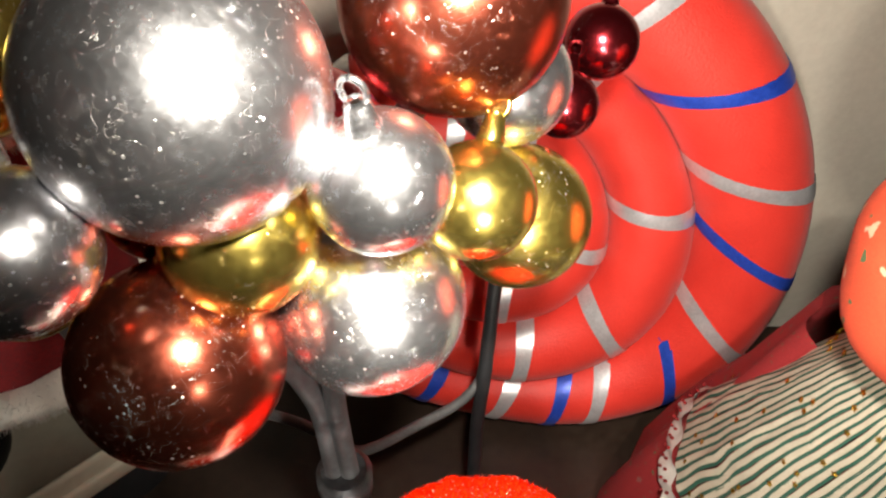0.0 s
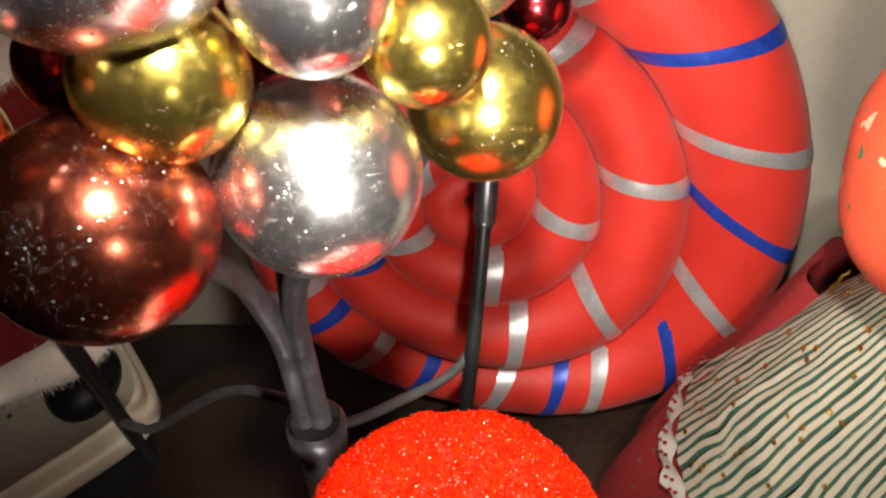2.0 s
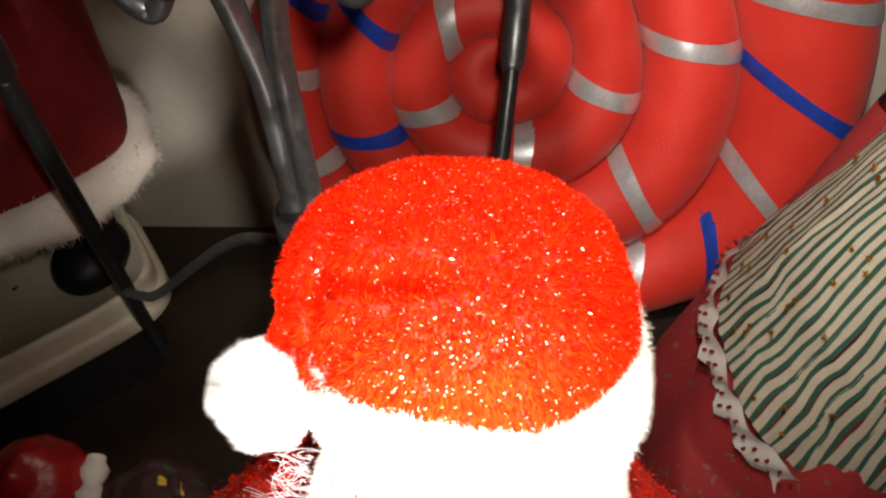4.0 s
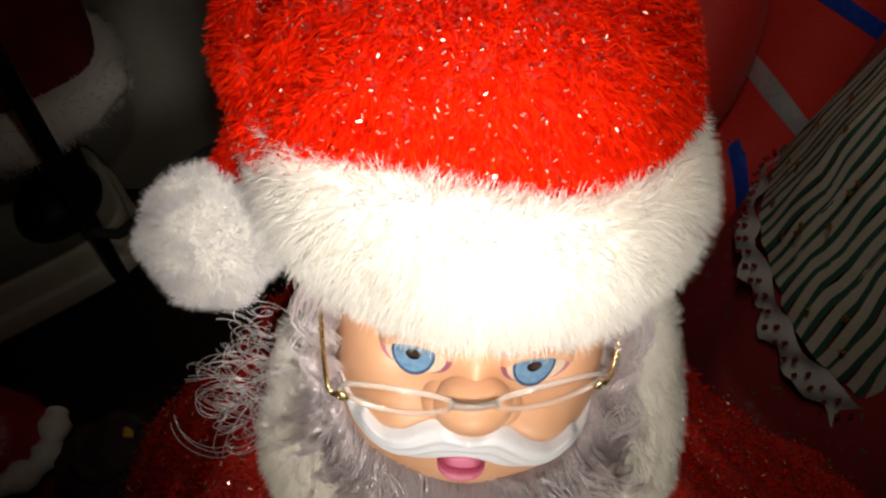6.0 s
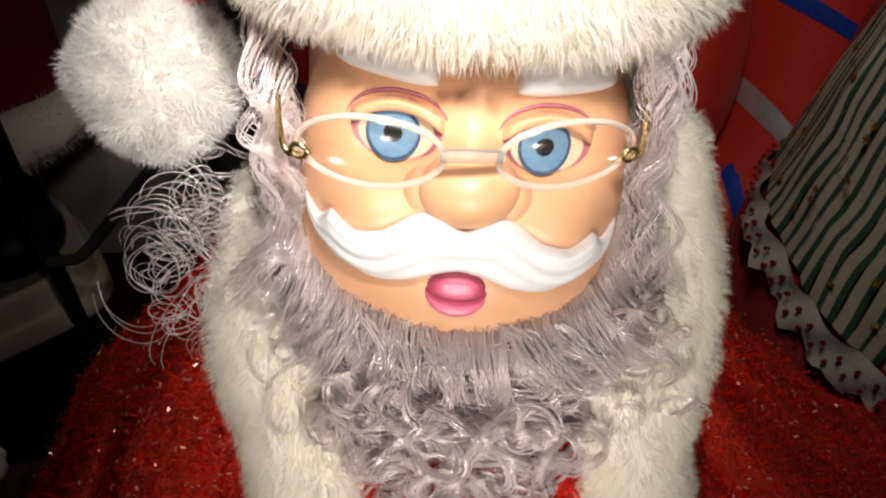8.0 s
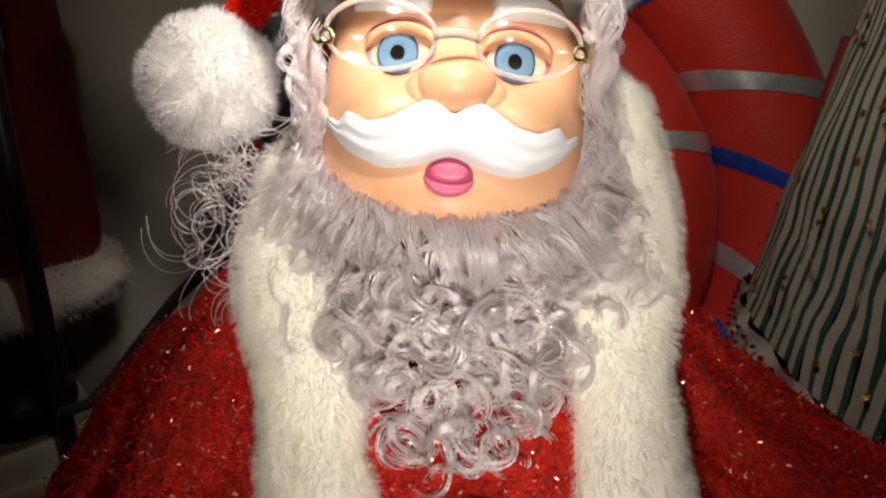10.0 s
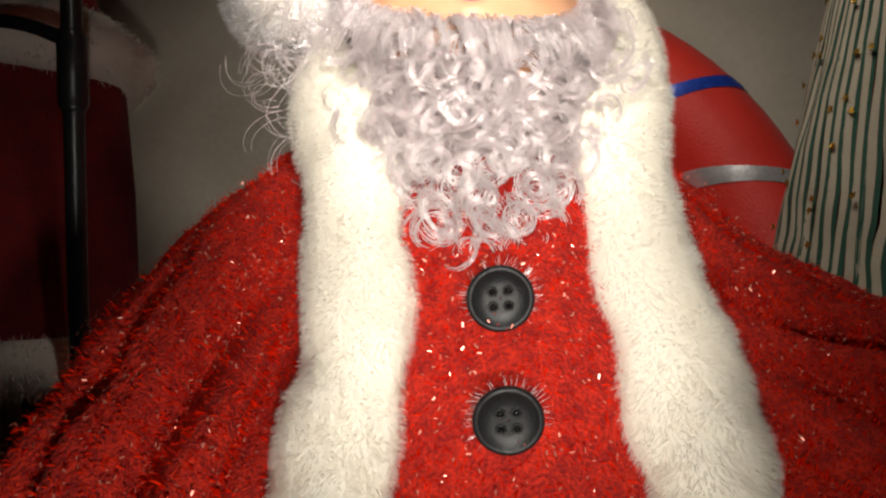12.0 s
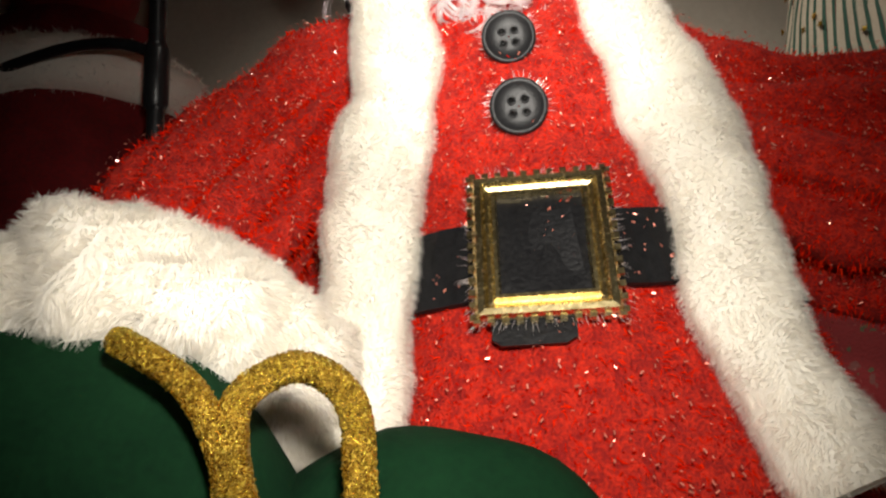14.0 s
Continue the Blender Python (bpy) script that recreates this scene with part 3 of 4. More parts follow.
for bx, by in ((-0.026, -0.070), (0.050, -0.018)):
    form.add(*ball((DC[0] + bx, DC[1] + by, 0.104), (0.024, 0.032, 0.019), 24, 16), VINYL_BLACK)
    form.add(*sweep([(DC[0] + bx, DC[1] + by + 0.010, 0.10), (DC[0] + bx, DC[1] + by + 0.010, 0.17)], 0.018, 18), VINYL_BLACK)
prof = ((0.165, 0.088), (0.20, 0.094), (0.28, 0.094), (0.36, 0.090), (0.42, 0.070), (0.45, 0.02))
vs = [(DC[0] + r * math.sin(a) * (1 + 0.03 * math.sin(5 * a)), DC[1] - r * 0.85 * math.cos(a) * (1 + 0.03 * math.sin(5 * a)), z) for z, r in prof for a in np.linspace(0, 2 * math.pi, 48, endpoint=False)]
form.add(vs, grid_faces(len(prof), 48, close_v=True), DARK_VELVET)
for z, r, thick in ((0.172, 0.090, 0.025), (0.362, 0.088, 0.034)):
    ring = [(DC[0] + r * math.sin(a), DC[1] - r * 0.85 * math.cos(a), z) for a in np.linspace(0, 2 * math.pi, 60)]
    v, f = sweep(ring, thick * 0.62, 16)
    v = np.array([p + np.array((p[0] - DC[0], p[1] - DC[1], 0)) * 0.07 * noise.noise(Vector(p) * 60) for p in np.array(v)])
    form.add(v, f, FUR_BASE)
    p, q = scatter(v, f, 9000)
    fur(form, p, q, 0.005, 0.0004, FUR, (0, 0, -0.3), 0.4)
form.add(*ball((DC[0], DC[1], 0.49), (0.05, 0.05, 0.06), 28, 18), DARK_VELVET)
back_doll = new("christmas_doll", form.mesh("christmas_doll", (DC[0], DC[1], 0.088)))
back_doll.location = (DC[0], DC[1], 0.088)
tagged(back_doll, "dark red plush doll with white fur bands and black boots", "doll")

# ---- cloth doll in striped and printed cotton ----
form = Form()


def gown_at(a, h):
    """Striped gown: turn a (0 = towards the room), h from 0 at the hem to 1 at the neck."""
    hem = 0.128 + 0.045 * math.cos(a + 2.2)
    z = hem + (0.365 - hem) * h
    r = 0.020 + 0.066 * (1 - h) ** 0.85
    k = 1 + 0.05 * noise.noise(Vector((a * 2.2, h * 3, 1.0))) + 0.022 * noise.noise(Vector((a * 11, h * 5, 2.0)))
    lean = (z - 0.13) / 0.24
    return np.array((0.222 - 0.012 * lean + r * k * math.sin(a), 0.205 - 0.045 * lean - 0.95 * r * k * math.cos(a), z))


NS, NH = 78, 30
for k in range(NS):
    for w0, w1, mat in ((0.0, 0.62, CLOTH_CREAM), (0.62, 1.0, CLOTH_GREEN)):
        vs = []
        for s in np.linspace(w0, w1, 4):
            for j in range(NH):
                h = j / (NH - 1)
                wob = 0.030 * noise.noise(Vector((k * 0.5, h * 7, 0.0))) + 0.02 * noise.noise(Vector((k * 0.13, h * 14, 3.0)))
                vs.append(gown_at(2 * math.pi * (k + s) / NS + wob, h))
        form.add(vs, grid_faces(4, NH), mat)
# eyelet hem
vs = []
for k in range(160):
    a = 2 * math.pi * k / 160
    top, low = gown_at(a, 0.0), gown_at(a, -0.075)
    scal = 1 + 0.15 * math.sin(a * 40)
    for j in range(6):
        q = top + (low - top) * (j / 5) * scal
        o = 0.0016 + 0.0016 * math.sin(a * 23 + j)
        vs.append(q + o * np.array((math.sin(a), -math.cos(a), 0)))
form.add(vs, grid_faces(160, 6, close_u=True), LACE)
for k in range(80):
    a = 2 * math.pi * k / 80
    for hh in (-0.025, -0.050):
        c = gown_at(a + 0.04 * (hh < -0.04), hh)
        n = np.array((math.sin(a), -math.cos(a), 0.3))
        n /= np.linalg.norm(n)
        form.add(*sweep([c + n * 0.0028, c + n * 0.0046], 0.0009, 8), DARK_VELVET)
# gold motifs on the stripes
for _ in range(120):
    a, h = rng.uniform(-2.6, 0.8), rng.uniform(0.03, 0.9)
    c = gown_at(a, h)
    n = np.array((math.sin(a), -math.cos(a), 0.25))
    n /= np.linalg.norm(n)
    s = np.cross(n, (0, 0, 1))
    t = np.cross(s, n)
    star = [c + n * 0.0022 + (0.0021 if i % 2 == 0 else 0.0009) * (math.cos(i * math.pi / 5) * s + math.sin(i * math.pi / 5) * t) for i in range(10)]
    form.add(star + [c + n * 0.0008], [tuple(range(10))] + [(i, 10, (i + 1) % 10) for i in range(10)], GOLD_TINSEL, False)
# printed under-dress and round upper body
under = [(0.222 + r * math.sin(a) * (1 + 0.05 * math.sin(9 * a)), 0.212 - r * math.cos(a) * (1 + 0.05 * math.sin(9 * a)), z)
         for z, r in ((0.0, 0.112), (0.05, 0.110), (0.10, 0.098), (0.15, 0.084), (0.2, 0.066), (0.28, 0.045)) for a in np.linspace(0, 2 * math.pi, 64, endpoint=False)]
form.add(under, grid_faces(6, 64, close_v=True), PRINT_RED)
form.add(*ball((0.176, 0.152, 0.402), (0.048, 0.046, 0.056), 40, 28, 0.04, 2.5), PRINT_ORANGE)
cloth_doll = new("cloth_doll", form.mesh("cloth_doll", (0.222, 0.212, 0.0)))
cloth_doll.location = (0.222, 0.212, 0.0)
tagged(cloth_doll, "stuffed cloth doll in striped cotton gown with eyelet hem", "doll")

# ---- small cloth ornaments on the table ----
orn = thing("cloth_ornament", "glossy red cloth ornament with white trim, on the table", "ornament", (-0.235, 0.16, 0.0))
v, f = ball((-0.235, 0.158, 0.050), (0.034, 0.030, 0.050), 36, 24, 0.12, 3.0)
piece("red_body", v, f, surface("glossy_red_cloth", (0.30, 0.008, 0.008), (0.50, 0.02, 0.015), 70, rough=0.35, bump=0.4, fine=5, depth=0.001), orn)
ring = bend([(-0.272, 0.150, 0.080), (-0.250, 0.126, 0.088), (-0.222, 0.124, 0.080), (-0.202, 0.146, 0.070), (-0.205, 0.175, 0.072)], 30)
v, f = sweep(ring, 0.007 * (1 + 0.25 * np.sin(np.arange(30) * 1.7)), 12)
piece("white_trim", v, f, FUR_BASE, orn)
v, f = sweep(bend([(-0.248, 0.130, 0.085), (-0.232, 0.128, 0.093), (-0.216, 0.133, 0.086)], 14), 0.0018, 8)
piece("white_cord", v, f, LACE, orn)
pouch = thing("cloth_pouch", "dark printed cloth pouch with small yellow flowers", "pouch", (-0.165, 0.15, 0.0))
v, f = ball((-0.165, 0.150, 0.042), (0.036, 0.034, 0.042), 40, 26, 0.12, 3.0)
piece("bag", v, f, PRINT_DARK, pouch)
v, f = sweep([(-0.165 + 0.016 * math.cos(a), 0.150 + 0.015 * math.sin(a), 0.079 + 0.003 * math.sin(5 * a)) for a in np.linspace(0, 2 * math.pi, 30)], 0.004, 10)
piece("gathered_neck", v, f, PRINT_DARK, pouch)

# ---- green velvet sack with gold cord, in front of the doll ----
sack = thing("velvet_sack", "dark green velvet sack tied with gold tinsel cord", "sack", (-0.05, -0.012, 0.0))


def velvet(centre, radii):
    v, f = ball(centre, radii, 48, 32, 0.05, 2.0)
    v = np.array(v)
    v[:, 2] = np.maximum(v[:, 2], 0.0005)
    return v, f


v, f = velvet((-0.0865, -0.014, 0.056), (0.0495, 0.026, 0.0550))
piece("large_lobe", v, f, GREEN, sack)
v, f = velvet((-0.019, -0.010, 0.028), (0.044, 0.020, 0.0530))
piece("small_lobe", v, f, GREEN, sack)


def cord(points, n, r=0.0023):
    """Twisted tinsel cord: two strands and loose flakes."""
    form = Form()
    l = bend(points, n)
    t = np.gradient(l, axis=0)
    t /= np.linalg.norm(t, axis=1)[:, None]
    s = np.cross(t, (0, 1, 0.01))
    s /= np.linalg.norm(s, axis=1)[:, None]
    o = np.cross(t, s)
    for ph in (0, 2.1, 4.2):
        a = np.arange(n) * 0.75 + ph
        v, f = sweep(l + r * 0.45 * (np.cos(a)[:, None] * s + np.sin(a)[:, None] * o), r * 0.62, 8)
        form.add(v, f, GOLD_TINSEL)
    p, q = scatter(*sweep(l, r * 0.95, 10, caps=False), n * 130)
    flakes(form, p, q, 0.00050, GOLD_TINSEL, 0.0002, 0.7)
    return form


part("gold_cord", cord([(-0.0615, -0.0335, 0.0975), (-0.0580, -0.035, 0.0955), (-0.0485, -0.036, 0.0880), (-0.0435, -0.036, 0.0775), (-0.0415, -0.037, 0.066), (-0.0370, -0.037, 0.050)], 70), sack, "gold tinsel cord")
part("gold_loop", cord([(-0.0380, -0.038, 0.046), (-0.0390, -0.038, 0.063), (-0.0420, -0.036, 0.078), (-0.0410, -0.034, 0.0860), (-0.0325, -0.032, 0.0898), (-0.0245, -0.033, 0.0835), (-0.0237, -0.034, 0.070), (-0.0250, -0.034, 0.043)], 100, 0.0025), sack, "loop of gold tinsel cord")


# ---- the bearded doll ----
MID = np.array((0.0145, 0.0, 0.272))
TIP = radians(8.5)
NOD = radians(16.0)


def face_y(u, w):
    """How far forward the face stands at u across and w up from its middle (world y)."""
    q = 1 - abs(u / 0.0285) ** 3 - abs(w / 0.0335) ** 2.6
    y = 0.0745 - 0.0305 * max(q, 0.0) ** 0.38

    def lump(cu, cw, su, sw, h):
        return h * math.exp(-((u - cu) / su) ** 2 - ((w - cw) / sw) ** 2)

    y -= lump(-0.0150, -0.0035, 0.0075, 0.0060, 0.0042) + lump(0.0150, -0.0035, 0.0075, 0.0060, 0.0042)
    y -= lump(0.0, 0.0008, 0.0078, 0.0066, 0.0050) + lump(0.0, 0.006, 0.0026, 0.005, 0.0022)
    y -= 0.0
    y += lump(-0.0112, 0.0074, 0.0064, 0.0046, 0.0042) + lump(0.0112, 0.0074, 0.0064, 0.0046, 0.0042)
    y -= lump(0.0, 0.0165, 0.016, 0.0045, 0.0022)
    y -= lump(0.0, -0.0205, 0.0085, 0.0055, 0.0026)
    return y


def face_point(u, w, out=0.0):
    dy, dw = face_y(u, w) - out - 0.046, w - 0.0035
    y = 0.046 + dy * math.cos(NOD) + dw * math.sin(NOD)
    w = 0.0035 + dw * math.cos(NOD) - dy * math.sin(NOD)
    c, s = math.cos(TIP), math.sin(TIP)
    return np.array((MID[0] + u * c + w * s, y, MID[2] - u * s + w * c))


doll = Form()
# head with its face
nu, nv = 90, 90
vs = []
for i in range(nu):
    for j in range(nv):
        a, b = 2 * i / (nu - 1) - 1, 2 * j / (nv - 1) - 1
        u = a * math.sqrt(1 - b * b / 2) * 0.0284
        w = b * math.sqrt(1 - a * a / 2) * 0.0334
        vs.append(face_point(u, w))
doll.add(vs, grid_faces(nu, nv), SKIN)
nose = face_point(0.0, 0.0012, 0.0)
doll.add(*ball((nose[0], nose[1] + 0.0038, nose[2]), (0.0074, 0.0062, 0.0056), 36, 24), SKIN)
for sgn in (-1, 1):
    wing = face_point(sgn * 0.0058, -0.0002, 0.0)
    doll.add(*ball((wing[0] - sgn * 0.0004, wing[1] + 0.0038, wing[2]), (0.0044, 0.0046, 0.0040), 28, 20), SKIN)
doll.add(*ball((MID[0], 0.0800, MID[2] + 0.005), (0.0278, 0.0300, 0.034)), SKIN)


def relief(outline, height, mat, n=60, base=-0.0004, groove=0.0):
    """A raised painted shape on the face; outline(u) gives its lower and upper edge."""
    vs, m = [], 14
    for i in range(n):
        s = i / (n - 1)
        u, lo, hi = outline(s)
        for j in range(m):
            t = j / (m - 1)
            w = lo + (hi - lo) * t
            e = math.sqrt(max(0, 1 - (2 * t - 1) ** 4)) * math.sqrt(max(0, 1 - (2 * s - 1) ** 8))
            h = base + height * e
            if groove:
                h += groove * math.sin(t * 20 + 2.5 * math.sin(s * 9)) * e
            vs.append(face_point(u, w, h))
    doll.add(vs, grid_faces(n, m), mat)


def moustache(s):
    a = 2 * s - 1
    k = abs(a)
    u = a * 0.0255
    near = (k - 0.05, k - 0.025, k, k + 0.025, k + 0.05)
    lo = np.mean(np.interp(near, (0, 0.12, 0.3, 0.5, 0.75, 0.9, 1.0), (-0.0108, -0.0118, -0.0134, -0.0138, -0.0112, -0.0076, -0.0040)))
    hi = np.mean(np.interp(near[1:4], (0, 0.10, 0.20, 0.30, 0.46, 0.62, 0.80, 0.83, 1.0), (-0.0036, -0.0018, -0.0008, -0.0020, -0.0048, -0.0056, -0.0030, -0.0056, -0.0026)))
    return u, lo, hi


relief(moustache, 0.0042, WHITE_PAINT, 90, groove=0.00028)
for sgn in (-1, 1):
    def brow(s, sgn=sgn):
        u = sgn * (0.0056 + 0.0160 * s)
        mid = 0.0190 + 0.0012 * math.sin(s * 3)
        half = 0.0040 * math.sin(math.pi * min(1, 0.12 + 0.88 * s) ** 0.8) ** 0.5
        return u, mid - half, mid + half
    relief(brow, 0.0032, WHITE_PAINT, 40, groove=0.0001)


def lips(s):
    a = 2 * s - 1
    q = math.sqrt(max(0, 1 - a * a))
    return a * 0.0047, -0.0144 - 0.0038 * q, -0.0144 + 0.0038 * q


relief(lips, 0.0012, MOUTH, 40)
# lower lip and tongue
relief(lambda s: ((2 * s - 1) * 0.0049, -0.0142 - 0.0042 * math.sqrt(max(0, 1 - (2 * s - 1) ** 2)), -0.0140 - 0.0018 * math.sqrt(max(0, 1 - (2 * s - 1) ** 2))), 0.0026, PINK, 36)
relief(lambda s: ((2 * s - 1) * 0.0036, -0.0138 - 0.0020 * math.sqrt(max(0, 1 - (2 * s - 1) ** 2)), -0.0138 + 0.0022 * math.sqrt(max(0, 1 - (2 * s - 1) ** 2))), 0.0021, PINK, 28)


def patch(cu, cw, ru, rw, out, mat, rings=8, n=36, dome=0.0, top=1.0):
    vs = []
    for i in range(rings):
        r = i / (rings - 1)
        for k in range(n):
            a = 2 * math.pi * k / n
            w = rw * r * math.sin(a)
            if w > 0:
                w *= top
            vs.append(face_point(cu + ru * r * math.cos(a), cw + w, out + dome * (1 - r * r)))
    doll.add(vs, [f[::-1] for f in grid_faces(rings, n, close_v=True)], mat)


for sgn in (-1, 1):
    cu, cw = sgn * 0.0112, 0.0087
    patch(cu, cw + 0.0004, 0.0068, 0.0044, 0.00015, LID_PAINT, dome=0.0002, top=1.12)
    patch(cu, cw, 0.0057, 0.0040, 0.0004, EYE_WHITE, dome=0.0014)
    patch(cu - 0.0004, cw - 0.0001, 0.0041, 0.0041, 0.0012, EYE_RING, dome=0.0009)
    patch(cu - 0.0004, cw - 0.0001, 0.0036, 0.0036, 0.0015, EYE_BLUE, dome=0.0010)
    patch(cu - 0.0004, cw - 0.0001, 0.0014, 0.0014, 0.0024, EYE_BLACK, dome=0.0003)
    def upper_lid(s, cu=cu, cw=cw):
        a = 2 * s - 1
        return cu + a * 0.0070, cw + 0.0031 - 0.0028 * a * a, cw + 0.0052 - 0.0022 * a * a
    relief(upper_lid, 0.0030, SKIN, 26, base=0.0)
    lid = [face_point(cu + 0.0078 * math.cos(a), cw + 0.0062 * math.sin(a) ** 0.8, 0.0001) for a in np.linspace(0.35, math.pi - 0.25, 16)]
    doll.add(*sweep(lid, [0.0001 + 0.00022 * math.sin(k / 15 * math.pi) for k in range(16)], 6), LID_PAINT)

# coat: a padded cone with a slope of folds
def coat_at(a, z):
    """Coat surface at turn a (0 = front) and height z."""
    rx = np.interp(z, (0.0, 0.05, 0.10, 0.125, 0.16, 0.19, 0.215, 0.235, 0.25), (0.100, 0.092, 0.078, 0.068, 0.063, 0.062, 0.055, 0.036, 0.018))
    ry = np.interp(z, (0.0, 0.05, 0.10, 0.125, 0.16, 0.19, 0.215, 0.235, 0.25), (0.088, 0.082, 0.072, 0.068, 0.0605, 0.0515, 0.044, 0.034, 0.018))
    k = 1 + 0.012 * noise.noise(Vector((a * 2.3, z * 40, 0.3))) + 0.034 * noise.noise(Vector((a * 5, z * 9, 4.1))) + 0.012 * noise.noise(Vector((a * 14, z * 30, 2.1)))
    t = (a + math.pi) % (2 * math.pi) - math.pi
    k -= 0.13 * max(0.0, 1 - abs(noise.noise(Vector((t * 3.0, z * 7, 9.0)))) / 0.30) * min(1.0, max(0.0, abs(t) - 0.40) * 3)
    return np.array((0.0125 + rx * math.sin(a) * k, 0.0895 - ry * math.cos(a) * k, z))


nz = 60
vs = [coat_at(2 * math.pi * k / 150, 0.002 + 0.248 * j / (nz - 1)) for k in range(150) for j in range(nz)]
body = doll.add(vs, grid_faces(150, nz, close_u=True), VELVET_RED)


def sleeve(points, radii):
    n, m = 70, 80
    l = bend(points, n)
    r = np.interp(np.linspace(0, 1, n), np.linspace(0, 1, len(radii)), radii)
    v, f = sweep(l, r, m)
    v = np.array(v)
    for i in range(len(v)):
        d = v[i] - l[i // m]
        a, s = 2 * math.pi * (i % m) / m, (i // m) / n
        crease = max(0.0, 1 - abs(noise.noise(Vector((math.cos(a) * 2.0, math.sin(a) * 2.0, s * 1.8 + 5)))) / 0.26)
        v[i] += d * (0.08 * noise.noise(Vector(v[i]) * 55) + 0.18 * noise.noise(Vector((math.cos(a) * 2.6, math.sin(a) * 2.6, s * 1.6))) - 0.30 * crease)
    return doll.add(v, f, VELVET_RED)


sl = sleeve([(-0.014, 0.100, 0.228), (-0.046, 0.086, 0.196), (-0.072, 0.048, 0.146), (-0.080, 0.012, 0.104)], (0.026, 0.032, 0.032, 0.029))
sr = sleeve([(0.042, 0.096, 0.212), (0.078, 0.084, 0.168), (0.112, 0.072, 0.142), (0.150, 0.050, 0.125)], (0.024, 0.030, 0.036, 0.036))
for v, f, n in ((*body, 50000), (*sl, 24000), (*sr, 18000)):
    p, q = scatter(v, f, n)
    fur(doll, p, q, 0.0024, 0.00034, PILE_RED, (0, 0, -0.5), 0.55, keep=p[:, 1] < 0.11)
    p, q = scatter(v, f, n // 5)
    flakes(doll, p, q, 0.00080, GLITTER, 0.0028, 0.36)


# white plush trim
def plush(points, radii, flat, hairs, length, sides=22, bumpy=0.27, lay=(0, -0.1, -0.5)):
    n = 44
    l = bend(points, n)
    r = np.interp(np.linspace(0, 1, n), np.linspace(0, 1, len(radii)), radii)
    v, f = sweep(l, r, sides, flat)
    v = np.array(v)
    for i in range(len(v)):
        d = v[i] - l[i // sides]
        v[i] += d * (bumpy * noise.noise(Vector(v[i]) * 75) + bumpy * 0.5 * noise.noise(Vector(v[i]) * 210))
    doll.add(v, f, FUR_BASE)
    p, q = scatter(v, f, int(hairs * 7.5))
    fur(doll, p, q, length * 0.85, 0.00010, FUR, lay, 0.24)


plush([(-0.012, 0.082, 0.262), (-0.020, 0.062, 0.250), (-0.0205, 0.052, 0.225), (-0.019, 0.044, 0.200), (-0.0205, 0.037, 0.175), (-0.026, 0.030, 0.150), (-0.030, 0.023, 0.120),
       (-0.0335, 0.014, 0.090), (-0.036, 0.006, 0.055)], (0.010, 0.0125, 0.0125, 0.0120, 0.0120, 0.0125, 0.0105, 0.0100, 0.0105), (1.0, 0.62), 15000, 0.0026)
plush([(0.038, 0.086, 0.278), (0.0460, 0.068, 0.260), (0.0475, 0.056, 0.240), (0.0460, 0.047, 0.205), (0.0480, 0.039, 0.175), (0.0540, 0.031, 0.145), (0.0535, 0.025, 0.122),
       (0.0530, 0.018, 0.095), (0.0620, 0.010, 0.060)], (0.010, 0.0120, 0.0115, 0.0105, 0.0125, 0.0130, 0.0115, 0.0110, 0.0115), (1.0, 0.62), 15000, 0.0026)
# cuffs and hem
plush([(-0.108, 0.030, 0.106), (-0.094, 0.000, 0.1115), (-0.070, -0.006, 0.108), (-0.052, 0.010, 0.095), (-0.054, 0.035, 0.085)], (0.016, 0.0205, 0.0215, 0.0195, 0.014), (1.1, 0.9), 16000, 0.0030)
plush([(0.150, 0.010, 0.130), (0.165, 0.020, 0.150), (0.172, 0.045, 0.160), (0.168, 0.080, 0.150)], (0.012, 0.014, 0.014, 0.012), (1, 0.9), 3000, 0.0026)
plush([tuple(coat_at(a, 0.040)) for a in np.linspace(-1.7, 1.7, 9)], (0.012,) * 3, (1, 1), 9000, 0.0026)

# buttons with four holes
def button(x, z, tilt):
    c = coat_at(math.asin((x - 0.0125) / 0.06), z)
    o = np.array((x, c[1] - 0.0036, z))
    n = np.array((0, -math.cos(tilt), math.sin(tilt)))
    s = np.array((1.0, 0, 0))
    t = np.cross(s, n)
    prof = [(0.0066, -0.0012), (0.0074, -0.0004), (0.0075, 0.0004), (0.0070, 0.0010), (0.0062, 0.0008), (0.0056, 0.0002), (0.0030, 0.0001), (0.0002, 0.0001)]
    vs = [o + r * (math.cos(a) * s + math.sin(a) * t) + h * n for r, h in prof for a in np.linspace(0, 2 * math.pi, 40, endpoint=False)]
    doll.add(vs, grid_faces(len(prof), 40, close_v=True), BUTTON_BLACK)
    for du, dv in ((-1, -1), (1, -1), (1, 1), (-1, 1)):
        h0 = o + s * du * 0.0017 + t * dv * 0.0017
        ring = [h0 + n * 0.00025 + 0.00095 * (math.cos(a) * s + math.sin(a) * t) for a in np.linspace(0, 2 * math.pi, 14)]
        doll.add(*sweep(ring, 0.00028, 6), BUTTON_BLACK)
        doll.add(*sweep([h0 - n * 0.0003, h0 + n * 0.00022], 0.0008, 12), EYE_BLACK)
    # clear fibres pressed out from under the rim
    pl = np.array([o - n * 0.0010 + 0.0070 * (math.cos(a) * s + math.sin(a) * t) for a in rng.uniform(0, 2 * math.pi, 110)])
    nn = (pl - o) / np.linalg.norm(pl - o, axis=1)[:, None]
    fur(doll, pl, nn, 0.0030, 0.00011, NYLON, (0, -0.2, 0), 0.15)


